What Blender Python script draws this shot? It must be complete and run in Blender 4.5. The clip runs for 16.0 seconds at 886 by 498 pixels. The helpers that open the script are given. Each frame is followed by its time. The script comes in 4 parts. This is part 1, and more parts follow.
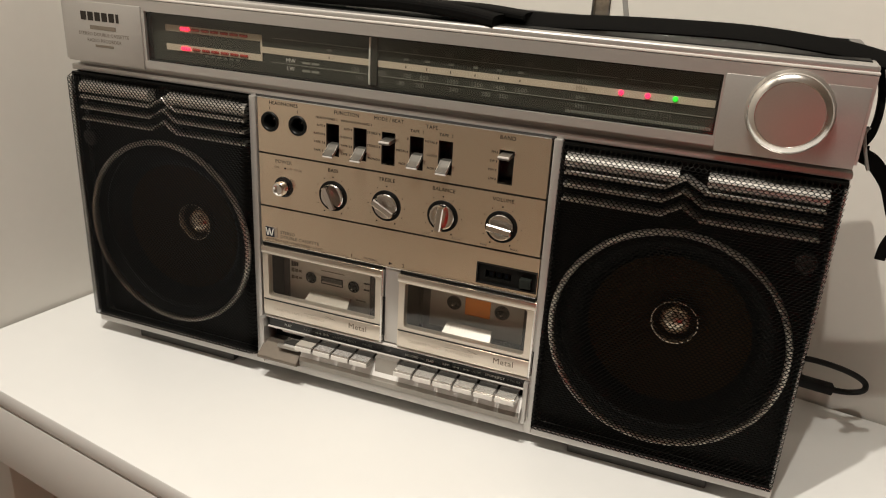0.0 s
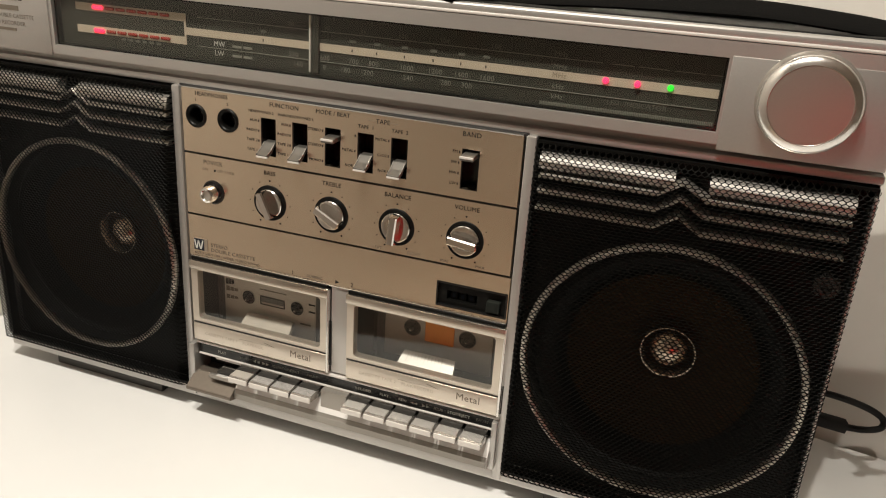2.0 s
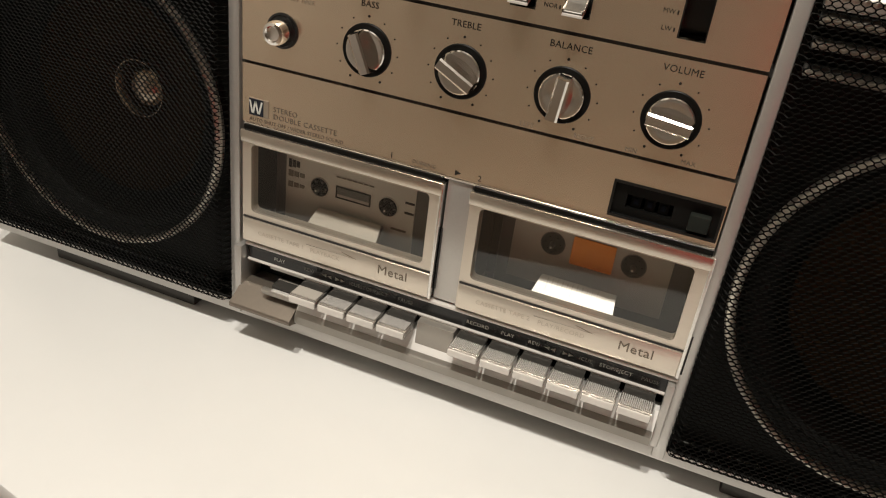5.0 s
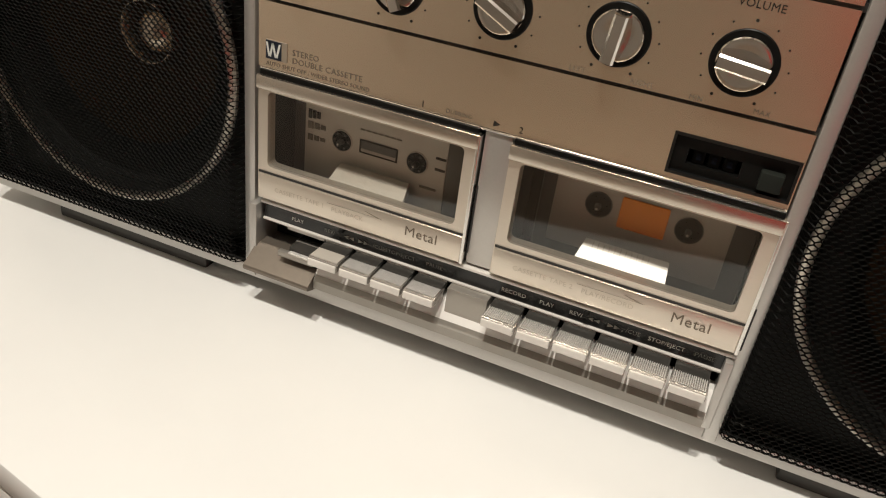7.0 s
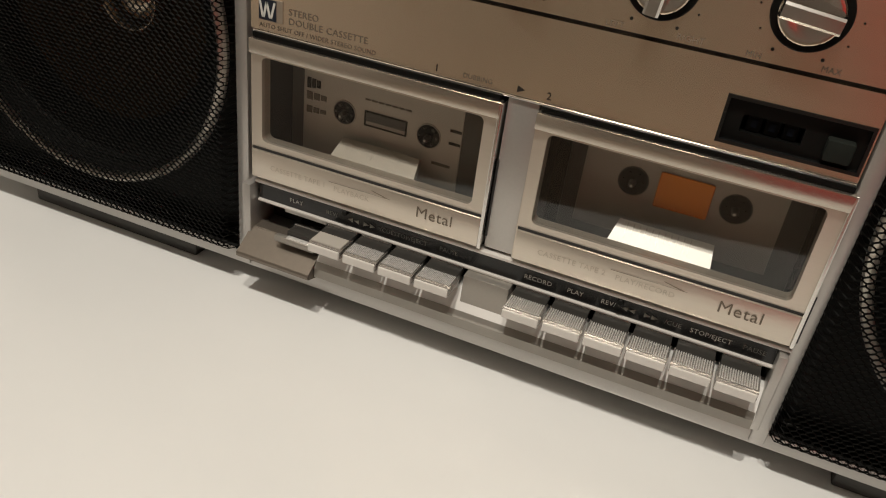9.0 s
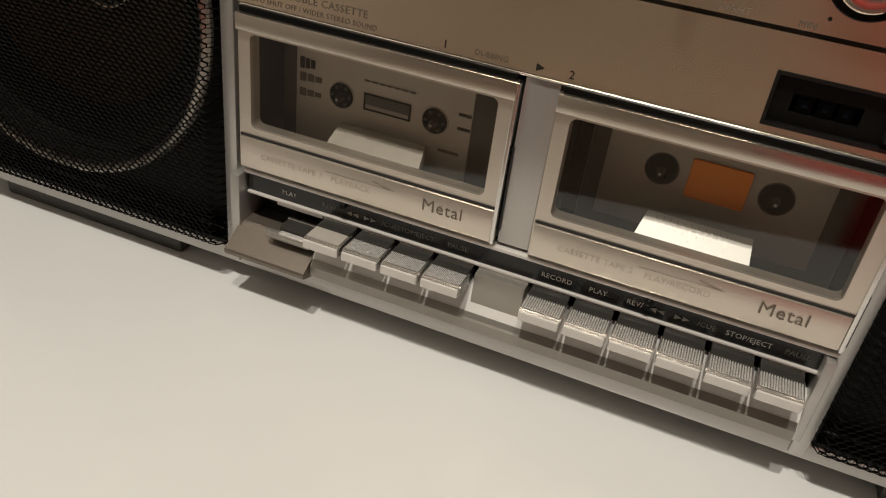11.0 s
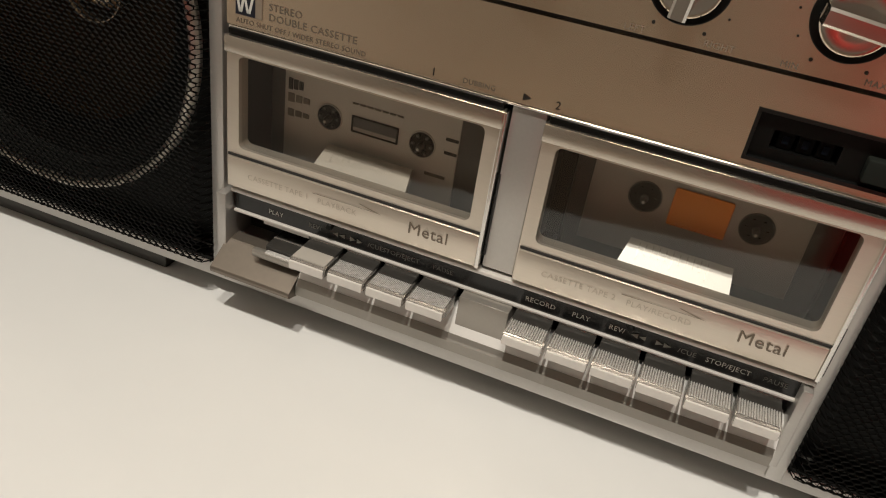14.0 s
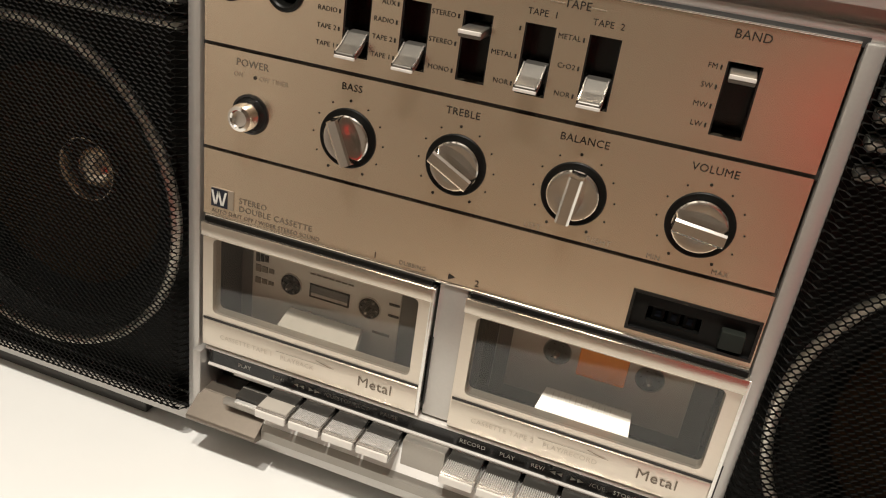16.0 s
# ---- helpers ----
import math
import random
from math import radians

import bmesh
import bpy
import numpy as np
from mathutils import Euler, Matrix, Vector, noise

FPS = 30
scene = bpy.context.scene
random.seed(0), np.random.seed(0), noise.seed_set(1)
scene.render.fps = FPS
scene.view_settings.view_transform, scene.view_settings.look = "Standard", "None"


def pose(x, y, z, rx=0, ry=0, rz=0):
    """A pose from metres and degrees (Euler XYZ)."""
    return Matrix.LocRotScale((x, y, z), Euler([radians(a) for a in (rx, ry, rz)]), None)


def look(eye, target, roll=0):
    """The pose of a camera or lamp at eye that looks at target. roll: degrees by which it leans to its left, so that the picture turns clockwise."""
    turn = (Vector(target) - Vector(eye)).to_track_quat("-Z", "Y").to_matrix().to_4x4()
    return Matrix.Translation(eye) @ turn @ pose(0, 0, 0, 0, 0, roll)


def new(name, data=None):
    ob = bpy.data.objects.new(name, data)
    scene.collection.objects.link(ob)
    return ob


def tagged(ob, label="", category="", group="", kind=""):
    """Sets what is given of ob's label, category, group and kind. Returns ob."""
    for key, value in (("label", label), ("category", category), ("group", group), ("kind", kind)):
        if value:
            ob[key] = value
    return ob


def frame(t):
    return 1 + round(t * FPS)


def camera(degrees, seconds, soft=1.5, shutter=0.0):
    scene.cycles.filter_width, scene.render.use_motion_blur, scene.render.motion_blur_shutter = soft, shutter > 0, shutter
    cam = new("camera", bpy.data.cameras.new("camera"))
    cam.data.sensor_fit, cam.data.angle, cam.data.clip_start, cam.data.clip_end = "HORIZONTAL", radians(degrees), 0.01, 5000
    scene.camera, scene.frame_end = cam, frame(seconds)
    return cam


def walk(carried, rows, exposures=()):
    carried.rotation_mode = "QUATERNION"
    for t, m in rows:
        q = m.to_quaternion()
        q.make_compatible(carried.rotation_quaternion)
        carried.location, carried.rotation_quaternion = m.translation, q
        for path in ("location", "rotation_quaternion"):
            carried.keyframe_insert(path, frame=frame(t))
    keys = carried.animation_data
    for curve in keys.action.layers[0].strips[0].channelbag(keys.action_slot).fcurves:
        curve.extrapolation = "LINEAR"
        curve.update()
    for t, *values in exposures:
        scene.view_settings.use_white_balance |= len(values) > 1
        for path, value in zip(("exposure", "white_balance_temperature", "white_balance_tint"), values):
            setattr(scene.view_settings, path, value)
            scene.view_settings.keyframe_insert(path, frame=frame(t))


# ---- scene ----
cam = camera(58.3, 16.0, soft=1.1)
PATH = [
    (0, (0.247, -0.546, 1.17), (-0.396, 1.192, 0.416), 3.3),
    (0.5, (0.253, -0.536, 1.162), (-0.395, 1.201, 0.412), 3.6),
    (1, (0.264, -0.518, 1.156), (-0.383, 1.222, 0.412), 3.8),
    (1.5, (0.259, -0.492, 1.147), (-0.377, 1.256, 0.415), 3.9),
    (2, (0.235, -0.457, 1.141), (-0.375, 1.303, 0.411), 3.9),
    (2.5, (0.207, -0.42, 1.136), (-0.378, 1.348, 0.407), 3.9),
    (3, (0.178, -0.394, 1.123), (-0.386, 1.375, 0.38), 4.3),
    (3.5, (0.154, -0.376, 1.109), (-0.396, 1.359, 0.28), 5.1),
    (4, (0.135, -0.36, 1.093), (-0.41, 1.341, 0.194), 6.0),
    (4.5, (0.121, -0.349, 1.075), (-0.428, 1.336, 0.147), 7.1),
    (7, (0.094, -0.315, 1.039), (-0.476, 1.309, 0.02), 8.0),
    (7.5, (0.087, -0.312, 1.032), (-0.464, 1.32, 0.016), 8.3),
    (8, (0.085, -0.304, 1.026), (-0.471, 1.323, 0.004), 8.1),
    (8.5, (0.081, -0.296, 1.02), (-0.472, 1.328, -0.008), 8.0),
    (9, (0.076, -0.287, 1.016), (-0.479, 1.327, -0.028), 7.8),
    (9.5, (0.071, -0.278, 1.012), (-0.482, 1.324, -0.05), 7.5),
    (12, (0.055, -0.26, 1.0), (-0.45, 1.351, -0.073), 8.3),
    (12.5, (0.054, -0.259, 1.0), (-0.448, 1.351, -0.075), 8.4),
    (13, (0.057, -0.256, 1.002), (-0.455, 1.336, -0.095), 8.2),
    (13.5, (0.057, -0.258, 1.005), (-0.449, 1.356, -0.062), 9.0),
    (14, (0.057, -0.261, 1.011), (-0.43, 1.361, -0.052), 9.3),
    (14.5, (0.061, -0.264, 1.016), (-0.428, 1.365, -0.036), 9.3),
    (15, (0.063, -0.268, 1.025), (-0.412, 1.363, -0.03), 9.4),
    (15.5, (0.065, -0.274, 1.048), (-0.402, 1.399, 0.056), 9.2),
    (16, (0.08, -0.291, 1.064), (-0.431, 1.449, 0.22), 8.4),
]
EXPO = [(0, 1.46), (1.5, 1.50), (2.5, 1.66), (3.5, 1.72), (4.5, 1.36), (7, 1.47), (7.5, 1.41), (8, 1.30), (9, 1.04), (12, 0.94), (13, 0.95), (14, 1.12), (15, 1.28), (15.5, 1.46), (16, 1.68)]
walk(cam, [(t, look(eye, target, roll)) for t, eye, target, roll in PATH], EXPO)

# ---- light ----
TABLE = 0.775
ROOM = radians(-10.5)          # the desk and the walls stand turned against the radio
BACK = Vector((0.3667, 0.1818, 0.0))


def room(u, v, z):
    """A place in the room: u along the back wall, v out from it, z up."""
    c, s = math.cos(ROOM), math.sin(ROOM)
    return Vector((BACK.x + u * c + v * s, BACK.y + u * s - v * c, z))


world = bpy.data.worlds.new("world")
scene.world = world
world.use_nodes = True
world.node_tree.nodes["Background"].inputs[0].default_value = (1.0, 0.92, 0.82, 1)
world.node_tree.nodes["Background"].inputs[1].default_value = 0.004

WARM = (1.0, 0.94, 0.838)
for bulb_at, watts in (((-0.120, -0.62, 2.44), 30.0), ((0.150, -0.67, 2.44), 17.0)):
    lamp = bpy.data.lights.new("ceiling_spot", "SPOT")      # recessed ceiling spots, shining straight down
    lamp.energy, lamp.color, lamp.shadow_soft_size = watts, WARM, 0.012
    lamp.spot_size, lamp.spot_blend = radians(132), 0.6
    new("ceiling_spot", lamp).location = bulb_at


# ---- materials ----
def material(name, color, rough=0.5, metal=0.0, grain=0.0, scale=200.0, bump=0.0, stretch=(1, 1, 1), spots=0.0, rough_var=0.0, spec=0.5, coat=0.0):
    """A plain surface with fine grain, broad stains and fine relief."""
    m = bpy.data.materials.new(name)
    m.use_nodes = True
    t = m.node_tree
    b = t.nodes["Principled BSDF"]
    b.inputs["Base Color"].default_value = (*color, 1)
    b.inputs["Roughness"].default_value, b.inputs["Metallic"].default_value = rough, metal
    b.inputs["Specular IOR Level"].default_value = spec
    b.inputs["Coat Weight"].default_value = coat
    if not (grain or bump or spots or rough_var):
        return m
    at = t.nodes.new("ShaderNodeTexCoord")
    mp = t.nodes.new("ShaderNodeMapping")
    mp.inputs["Scale"].default_value = stretch
    t.links.new(at.outputs["Object"], mp.inputs["Vector"])
    fine = t.nodes.new("ShaderNodeTexNoise")
    fine.inputs["Scale"].default_value, fine.inputs["Detail"].default_value = scale, 4
    t.links.new(mp.outputs[0], fine.inputs["Vector"])
    broad = t.nodes.new("ShaderNodeTexNoise")
    broad.inputs["Scale"].default_value, broad.inputs["Detail"].default_value = 14, 5
    t.links.new(at.outputs["Object"], broad.inputs["Vector"])
    if grain or spots:
        add = t.nodes.new("ShaderNodeMath")
        add.operation = "MULTIPLY_ADD"
        add.inputs[1].default_value = grain
        t.links.new(fine.outputs[0], add.inputs[0])
        more = t.nodes.new("ShaderNodeMath")
        more.operation = "MULTIPLY_ADD"
        more.inputs[1].default_value, more.inputs[2].default_value = spots, 1 - grain / 2 - spots / 2
        t.links.new(broad.outputs[0], more.inputs[0])
        t.links.new(more.outputs[0], add.inputs[2])
        mix = t.nodes.new("ShaderNodeVectorMath")
        mix.operation = "SCALE"
        mix.inputs[0].default_value = color
        t.links.new(add.outputs[0], mix.inputs["Scale"])
        t.links.new(mix.outputs[0], b.inputs["Base Color"])
    if rough_var:
        r = t.nodes.new("ShaderNodeMapRange")
        r.inputs["From Min"].default_value, r.inputs["From Max"].default_value = 0.3, 0.7
        r.inputs["To Min"].default_value, r.inputs["To Max"].default_value = max(0.02, rough - rough_var), rough + rough_var
        t.links.new(broad.outputs[0], r.inputs[0])
        t.links.new(r.outputs[0], b.inputs["Roughness"])
    if bump:
        n = t.nodes.new("ShaderNodeBump")
        n.inputs["Strength"].default_value, n.inputs["Distance"].default_value = bump, 0.0005
        t.links.new(fine.outputs[0], n.inputs["Height"])
        t.links.new(n.outputs[0], b.inputs["Normal"])
    return m


def glow(name, color, strength):
    m = bpy.data.materials.new(name)
    m.use_nodes = True
    b = m.node_tree.nodes["Principled BSDF"]
    b.inputs["Base Color"].default_value = (*color, 1)
    b.inputs["Emission Color"].default_value, b.inputs["Emission Strength"].default_value = (*color, 1), strength
    return m


def clear(name, tint, gloss=0.06, bend=0.035):
    """Thin clear plastic: it lets light straight through and mirrors a little, more at a slant."""
    m = bpy.data.materials.new(name)
    m.use_nodes = True
    t = m.node_tree
    t.nodes.remove(t.nodes["Principled BSDF"])
    through_it, shine = t.nodes.new("ShaderNodeBsdfTransparent"), t.nodes.new("ShaderNodeBsdfGlossy")
    through_it.inputs[0].default_value = (*tint, 1)
    shine.inputs["Roughness"].default_value = gloss
    slant, mix = t.nodes.new("ShaderNodeLayerWeight"), t.nodes.new("ShaderNodeMixShader")
    steep, amount = t.nodes.new("ShaderNodeMath"), t.nodes.new("ShaderNodeMath")
    steep.operation, steep.inputs[1].default_value = "POWER", 4.0
    amount.operation, amount.inputs[1].default_value, amount.inputs[2].default_value = "MULTIPLY_ADD", 0.7, bend
    t.links.new(slant.outputs["Facing"], steep.inputs[0])
    t.links.new(steep.outputs[0], amount.inputs[0])
    t.links.new(amount.outputs[0], mix.inputs[0])
    t.links.new(through_it.outputs[0], mix.inputs[1])
    t.links.new(shine.outputs[0], mix.inputs[2])
    t.links.new(mix.outputs[0], t.nodes["Material Output"].inputs[0])
    return m


BRUSH = (0.04, 1, 1)
SILVER = material("silver_paint", (0.50, 0.48, 0.455), 0.36, 0.72, grain=0.10, scale=900, bump=0.06, spots=0.04)
CHAMPAGNE = material("champagne_metal", (0.84, 0.71, 0.555), 0.26, 0.96, grain=0.05, scale=1500, bump=0.015, stretch=BRUSH, spots=0.02)
DOOR = material("door_metal", (0.70, 0.635, 0.55), 0.33, 0.82, grain=0.08, scale=1500, bump=0.05, stretch=BRUSH, spots=0.06)
BAR = material("bar_metal", (0.56, 0.505, 0.435), 0.27, 0.95, grain=0.06, scale=1500, bump=0.03, stretch=BRUSH, spots=0.06)
CHROME = material("chrome", (0.80, 0.78, 0.75), 0.20, 1.0, grain=0.05, scale=300, spots=0.08, rough_var=0.05)
MIRROR = material("polished_metal", (0.72, 0.71, 0.70), 0.07, 1.0, grain=0.05, scale=400, spots=0.06, rough_var=0.03)
KNOB = material("knob_metal", (0.76, 0.73, 0.69), 0.14, 1.0, grain=0.06, scale=900, spots=0.06)
BLACK = material("black_plastic", (0.0045, 0.0045, 0.004), 0.4, 0.0, grain=0.3, scale=500, bump=0.05, spec=0.15)
GLOSS = material("glossy_black", (0.008, 0.008, 0.008), 0.22, 0.0, spots=0.3)
DARK = material("dark_recess", (0.018, 0.017, 0.016), 0.6, 0.0, grain=0.3)
GRILLE = material("black_mesh", (0.0021, 0.0019, 0.0015), 0.44, 0.0, grain=0.4, scale=900, spec=0.055)
RIB = material("bright_rib", (0.80, 0.76, 0.70), 0.36, 0.92, grain=0.12, scale=500, spots=0.1)
CONE = material("paper_cone", (0.036, 0.020, 0.008), 0.8, 0.0, grain=0.4, scale=700, bump=0.2, spec=0.1)
CAP = material("dust_cap", (0.74, 0.63, 0.50), 0.2, 0.85, grain=0.2)
COVER = material("worn_cover", (0.20, 0.17, 0.14), 0.32, 0.6, grain=0.15, scale=400, spots=0.1)
INK = material("dark_print", (0.024, 0.020, 0.016), 0.55, 0.0, grain=0.2, spec=0.2)
# door plates: the right one's lamp highlight is put into its paler colour
DIM_FLAP = material("dim_plate", (0.40, 0.37, 0.33), 0.55, 0.1, grain=0.05, scale=400, spots=0.06, spec=0.25)
LIT_FLAP = material("lit_plate", (0.60, 0.59, 0.57), 0.42, 0.22, grain=0.05, scale=400, spots=0.06)
FAINT = material("worn_print", (0.30, 0.25, 0.195), 0.45, 0.3, grain=0.3)
WHITE_INK = material("white_print", (0.62, 0.62, 0.58), 0.5, 0.0, grain=0.15)
DIGIT = material("counter_digit", (0.0045, 0.006, 0.010), 0.6, spec=0.05)
RESET = material("grey_green_button", (0.013, 0.015, 0.0125), 0.6, 0.0, grain=0.2, spec=0.12)
RING = material("chromed_ring", (0.78, 0.73, 0.65), 0.32, 0.75, grain=0.12, scale=500, spots=0.1)
BLOCK = material("grey_block", (0.36, 0.335, 0.30), 0.36, 0.6, grain=0.08, scale=700, spots=0.1)
# front edge of the chin: the dark floor it mirrors is put into the colour
DIM_LIP = material("dim_lip", (0.31, 0.29, 0.26), 0.34, 0.65, grain=0.08, scale=700, spots=0.1)
TITLE = material("brown_print", (0.15, 0.118, 0.085), 0.5, 0.1, grain=0.25)
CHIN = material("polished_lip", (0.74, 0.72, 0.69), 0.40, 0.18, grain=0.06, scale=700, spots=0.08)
DIM_INK = material("dim_white_print", (0.24, 0.24, 0.21), 0.5, 0.0, grain=0.2)
FADED = material("faded_print", (0.15, 0.15, 0.13), 0.5, 0.0, grain=0.2)
BLUE = material("blue_enamel", (0.007, 0.011, 0.022), 0.35, 0.0, grain=0.2)
DIAL = material("dial_black", (0.034, 0.034, 0.028), 0.45, 0.0, grain=0.2, scale=300)
BEIGE = material("dial_beige", (0.58, 0.49, 0.40), 0.5, 0.2, grain=0.1)
RED_OFF = material("unlit_red_lens", (0.30, 0.035, 0.025), 0.3, 0.0, grain=0.2)
RED_ON = glow("lit_red_lens", (1.0, 0.025, 0.07), 0.9)
PINK_ON = glow("lit_pink_lens", (1.0, 0.025, 0.09), 0.85)
GREEN_ON = glow("lit_green_lens", (0.02, 0.75, 0.03), 0.4)
GREY_SHELL = material("grey_cassette_shell", (0.58, 0.545, 0.50), 0.45, 0.0, grain=0.12, spots=0.1)
SMOKE_SHELL = material("smoky_cassette_shell", (0.10, 0.095, 0.09), 0.35, 0.0, grain=0.2)
BROWN_SHELL = material("taupe_cassette_shell", (0.44, 0.40, 0.36), 0.45, 0.0, grain=0.12, spots=0.1)
ORANGE = material("orange_label", (1.0, 0.34, 0.04), 0.55, 0.0, grain=0.1)
GLASS = clear("window_plastic", (0.93, 0.92, 0.89), 0.04, 0.045)
DIAL_GLASS = clear("dial_plastic", (0.90, 0.91, 0.88))
KEY_RIB = material("key_ribs", (0.95, 0.93, 0.89), 0.18, 0.6, grain=0.3, scale=700, bump=0.7, rough_var=0.06)
KEY_SCUFF = material("scuffed_key_top", (0.95, 0.93, 0.90), 0.14, 0.6, grain=0.45, scale=480, bump=1.6)
LEVER = material("lever_metal", (0.16, 0.15, 0.135), 0.38, 0.7, grain=0.15, scale=600, spots=0.2, spec=0.25)
TUNE = material("tuning_knob_metal", (0.55, 0.51, 0.465), 0.36, 0.92, grain=0.06, scale=900, spots=0.08)
MIDINK = material("grey_print", (0.155, 0.13, 0.10), 0.5, 0.1, grain=0.25)
TICK = material("faint_tick", (0.36, 0.34, 0.31), 0.35, 0.4, grain=0.2)
GHOST = material("rubbed_print", (0.54, 0.48, 0.40), 0.42, 0.4, grain=0.3)
KEY_REAR = material("smoky_key_rear", (0.035, 0.033, 0.030), 0.12, 0.0, grain=0.2)
KEY = material("key_metal", (0.40, 0.38, 0.355), 0.24, 0.75, grain=0.08, scale=600, spots=0.1)
KEY_EDGE = material("key_pale_edge", (0.68, 0.65, 0.61), 0.4, 0.2, grain=0.06)
STRAP = material("black_webbing", (0.0035, 0.0033, 0.003), 0.8, 0.0, grain=0.5, scale=900, bump=0.5, spec=0.05)
RUBBER = material("black_rubber", (0.006, 0.0056, 0.005), 0.5, 0.0, grain=0.3, spec=0.15)
SCREW = material("grey_screw", (0.06, 0.057, 0.052), 0.5, 0.3, grain=0.2)
FOOT = material("grey_foot", (0.30, 0.29, 0.27), 0.5, 0.0, grain=0.2)
DESK = material("white_lacquer", (0.735, 0.73, 0.715), 0.22, 0.0, grain=0.02, scale=60, bump=0.02, spots=0.03, rough_var=0.05)
DRAWER = material("drawer_lacquer", (0.68, 0.665, 0.64), 0.35, 0.0, grain=0.02, scale=60, spots=0.03)
PLASTER = material("wall_paint", (0.60, 0.575, 0.53), 0.85, 0.0, grain=0.04, scale=90, bump=0.25, spots=0.05)
CEILING = material("ceiling_paint", (0.78, 0.76, 0.72), 0.9, 0.0, grain=0.03, scale=80, bump=0.2)
RED_CLOTH = material("red_cloth", (0.66, 0.045, 0.035), 0.85, 0.0, grain=0.25, scale=600, bump=0.4, spots=0.15)
FLOOR = material("floor_board", (0.46, 0.36, 0.27), 0.45, 0.0, grain=0.4, scale=40, stretch=(0.1, 1, 1), spots=0.3)


# ---- mesh helpers ----
def box(x0, x1, y0, y1, z0, z1, bevel=0.0, segments=2, bm=None):
    """A box, in a new bmesh or joined to one."""
    own = bmesh.new()
    bmesh.ops.create_cube(own, size=1.0)
    for v in own.verts:
        v.co = ((x0 + x1) / 2 + v.co.x * (x1 - x0), (y0 + y1) / 2 + v.co.y * (y1 - y0), (z0 + z1) / 2 + v.co.z * (z1 - z0))
    if bevel:
        bmesh.ops.bevel(own, geom=list(own.edges), offset=bevel, segments=segments, profile=0.5, affect="EDGES")
    if bm is None:
        return own
    return join(bm, own)


def join(bm, other, m=None):
    if m is not None:
        bmesh.ops.transform(other, matrix=m, verts=other.verts)
    data = bpy.data.meshes.new("temp")
    other.to_mesh(data)
    other.free()
    bm.from_mesh(data)
    bpy.data.meshes.remove(data)
    return bm


def lathe(profile, x=0.0, z=0.0, n=40, y=0.0):
    """A form turned round an axis along y. profile: (radius, y), from the back outwards to the front and in."""
    bm = bmesh.new()
    rings = []
    for r, d in profile:
        if r < 1e-6:
            rings.append([bm.verts.new((x, y + d, z))])
        else:
            rings.append([bm.verts.new((x + r * math.cos(a * 2 * math.pi / n), y + d, z + r * math.sin(a * 2 * math.pi / n))) for a in range(n)])
    for a, b in zip(rings, rings[1:]):
        for i in range(n):
            j = (i + 1) % n
            some = [a[i % len(a)], a[j % len(a)], b[j % len(b)], b[i % len(b)]]
            some = list(dict.fromkeys(some))
            if len(some) > 2:
                bm.faces.new(some)
    bmesh.ops.recalc_face_normals(bm, faces=bm.faces)
    return bm


def plate(x0, x1, z0, z1, y0, y1, holes=()):
    """An upright plate from y0 (front) to y1 (back) with rectangular holes (x0, x1, z0, z1)."""
    xs = sorted({x0, x1, *(h[0] for h in holes), *(h[1] for h in holes)})
    zs = sorted({z0, z1, *(h[2] for h in holes), *(h[3] for h in holes)})
    solid = {}
    for i in range(len(xs) - 1):
        for j in range(len(zs) - 1):
            cx, cz = (xs[i] + xs[i + 1]) / 2, (zs[j] + zs[j + 1]) / 2
            solid[i, j] = not any(h[0] < cx < h[1] and h[2] < cz < h[3] for h in holes)
    bm = bmesh.new()
    made = {}

    def vert(i, j, y):
        if (i, j, y) not in made:
            made[i, j, y] = bm.verts.new((xs[i], y, zs[j]))
        return made[i, j, y]

    for (i, j), full in solid.items():
        if not full:
            continue
        for y in (y0, y1):
            bm.faces.new([vert(i, j, y), vert(i + 1, j, y), vert(i + 1, j + 1, y), vert(i, j + 1, y)])
        for di, dj, a, b in ((-1, 0, (i, j), (i, j + 1)), (1, 0, (i + 1, j), (i + 1, j + 1)), (0, -1, (i, j), (i + 1, j)), (0, 1, (i, j + 1), (i + 1, j + 1))):
            if not solid.get((i + di, j + dj), False):
                bm.faces.new([vert(*a, y0), vert(*b, y0), vert(*b, y1), vert(*a, y1)])
    bmesh.ops.recalc_face_normals(bm, faces=bm.faces)
    return bm


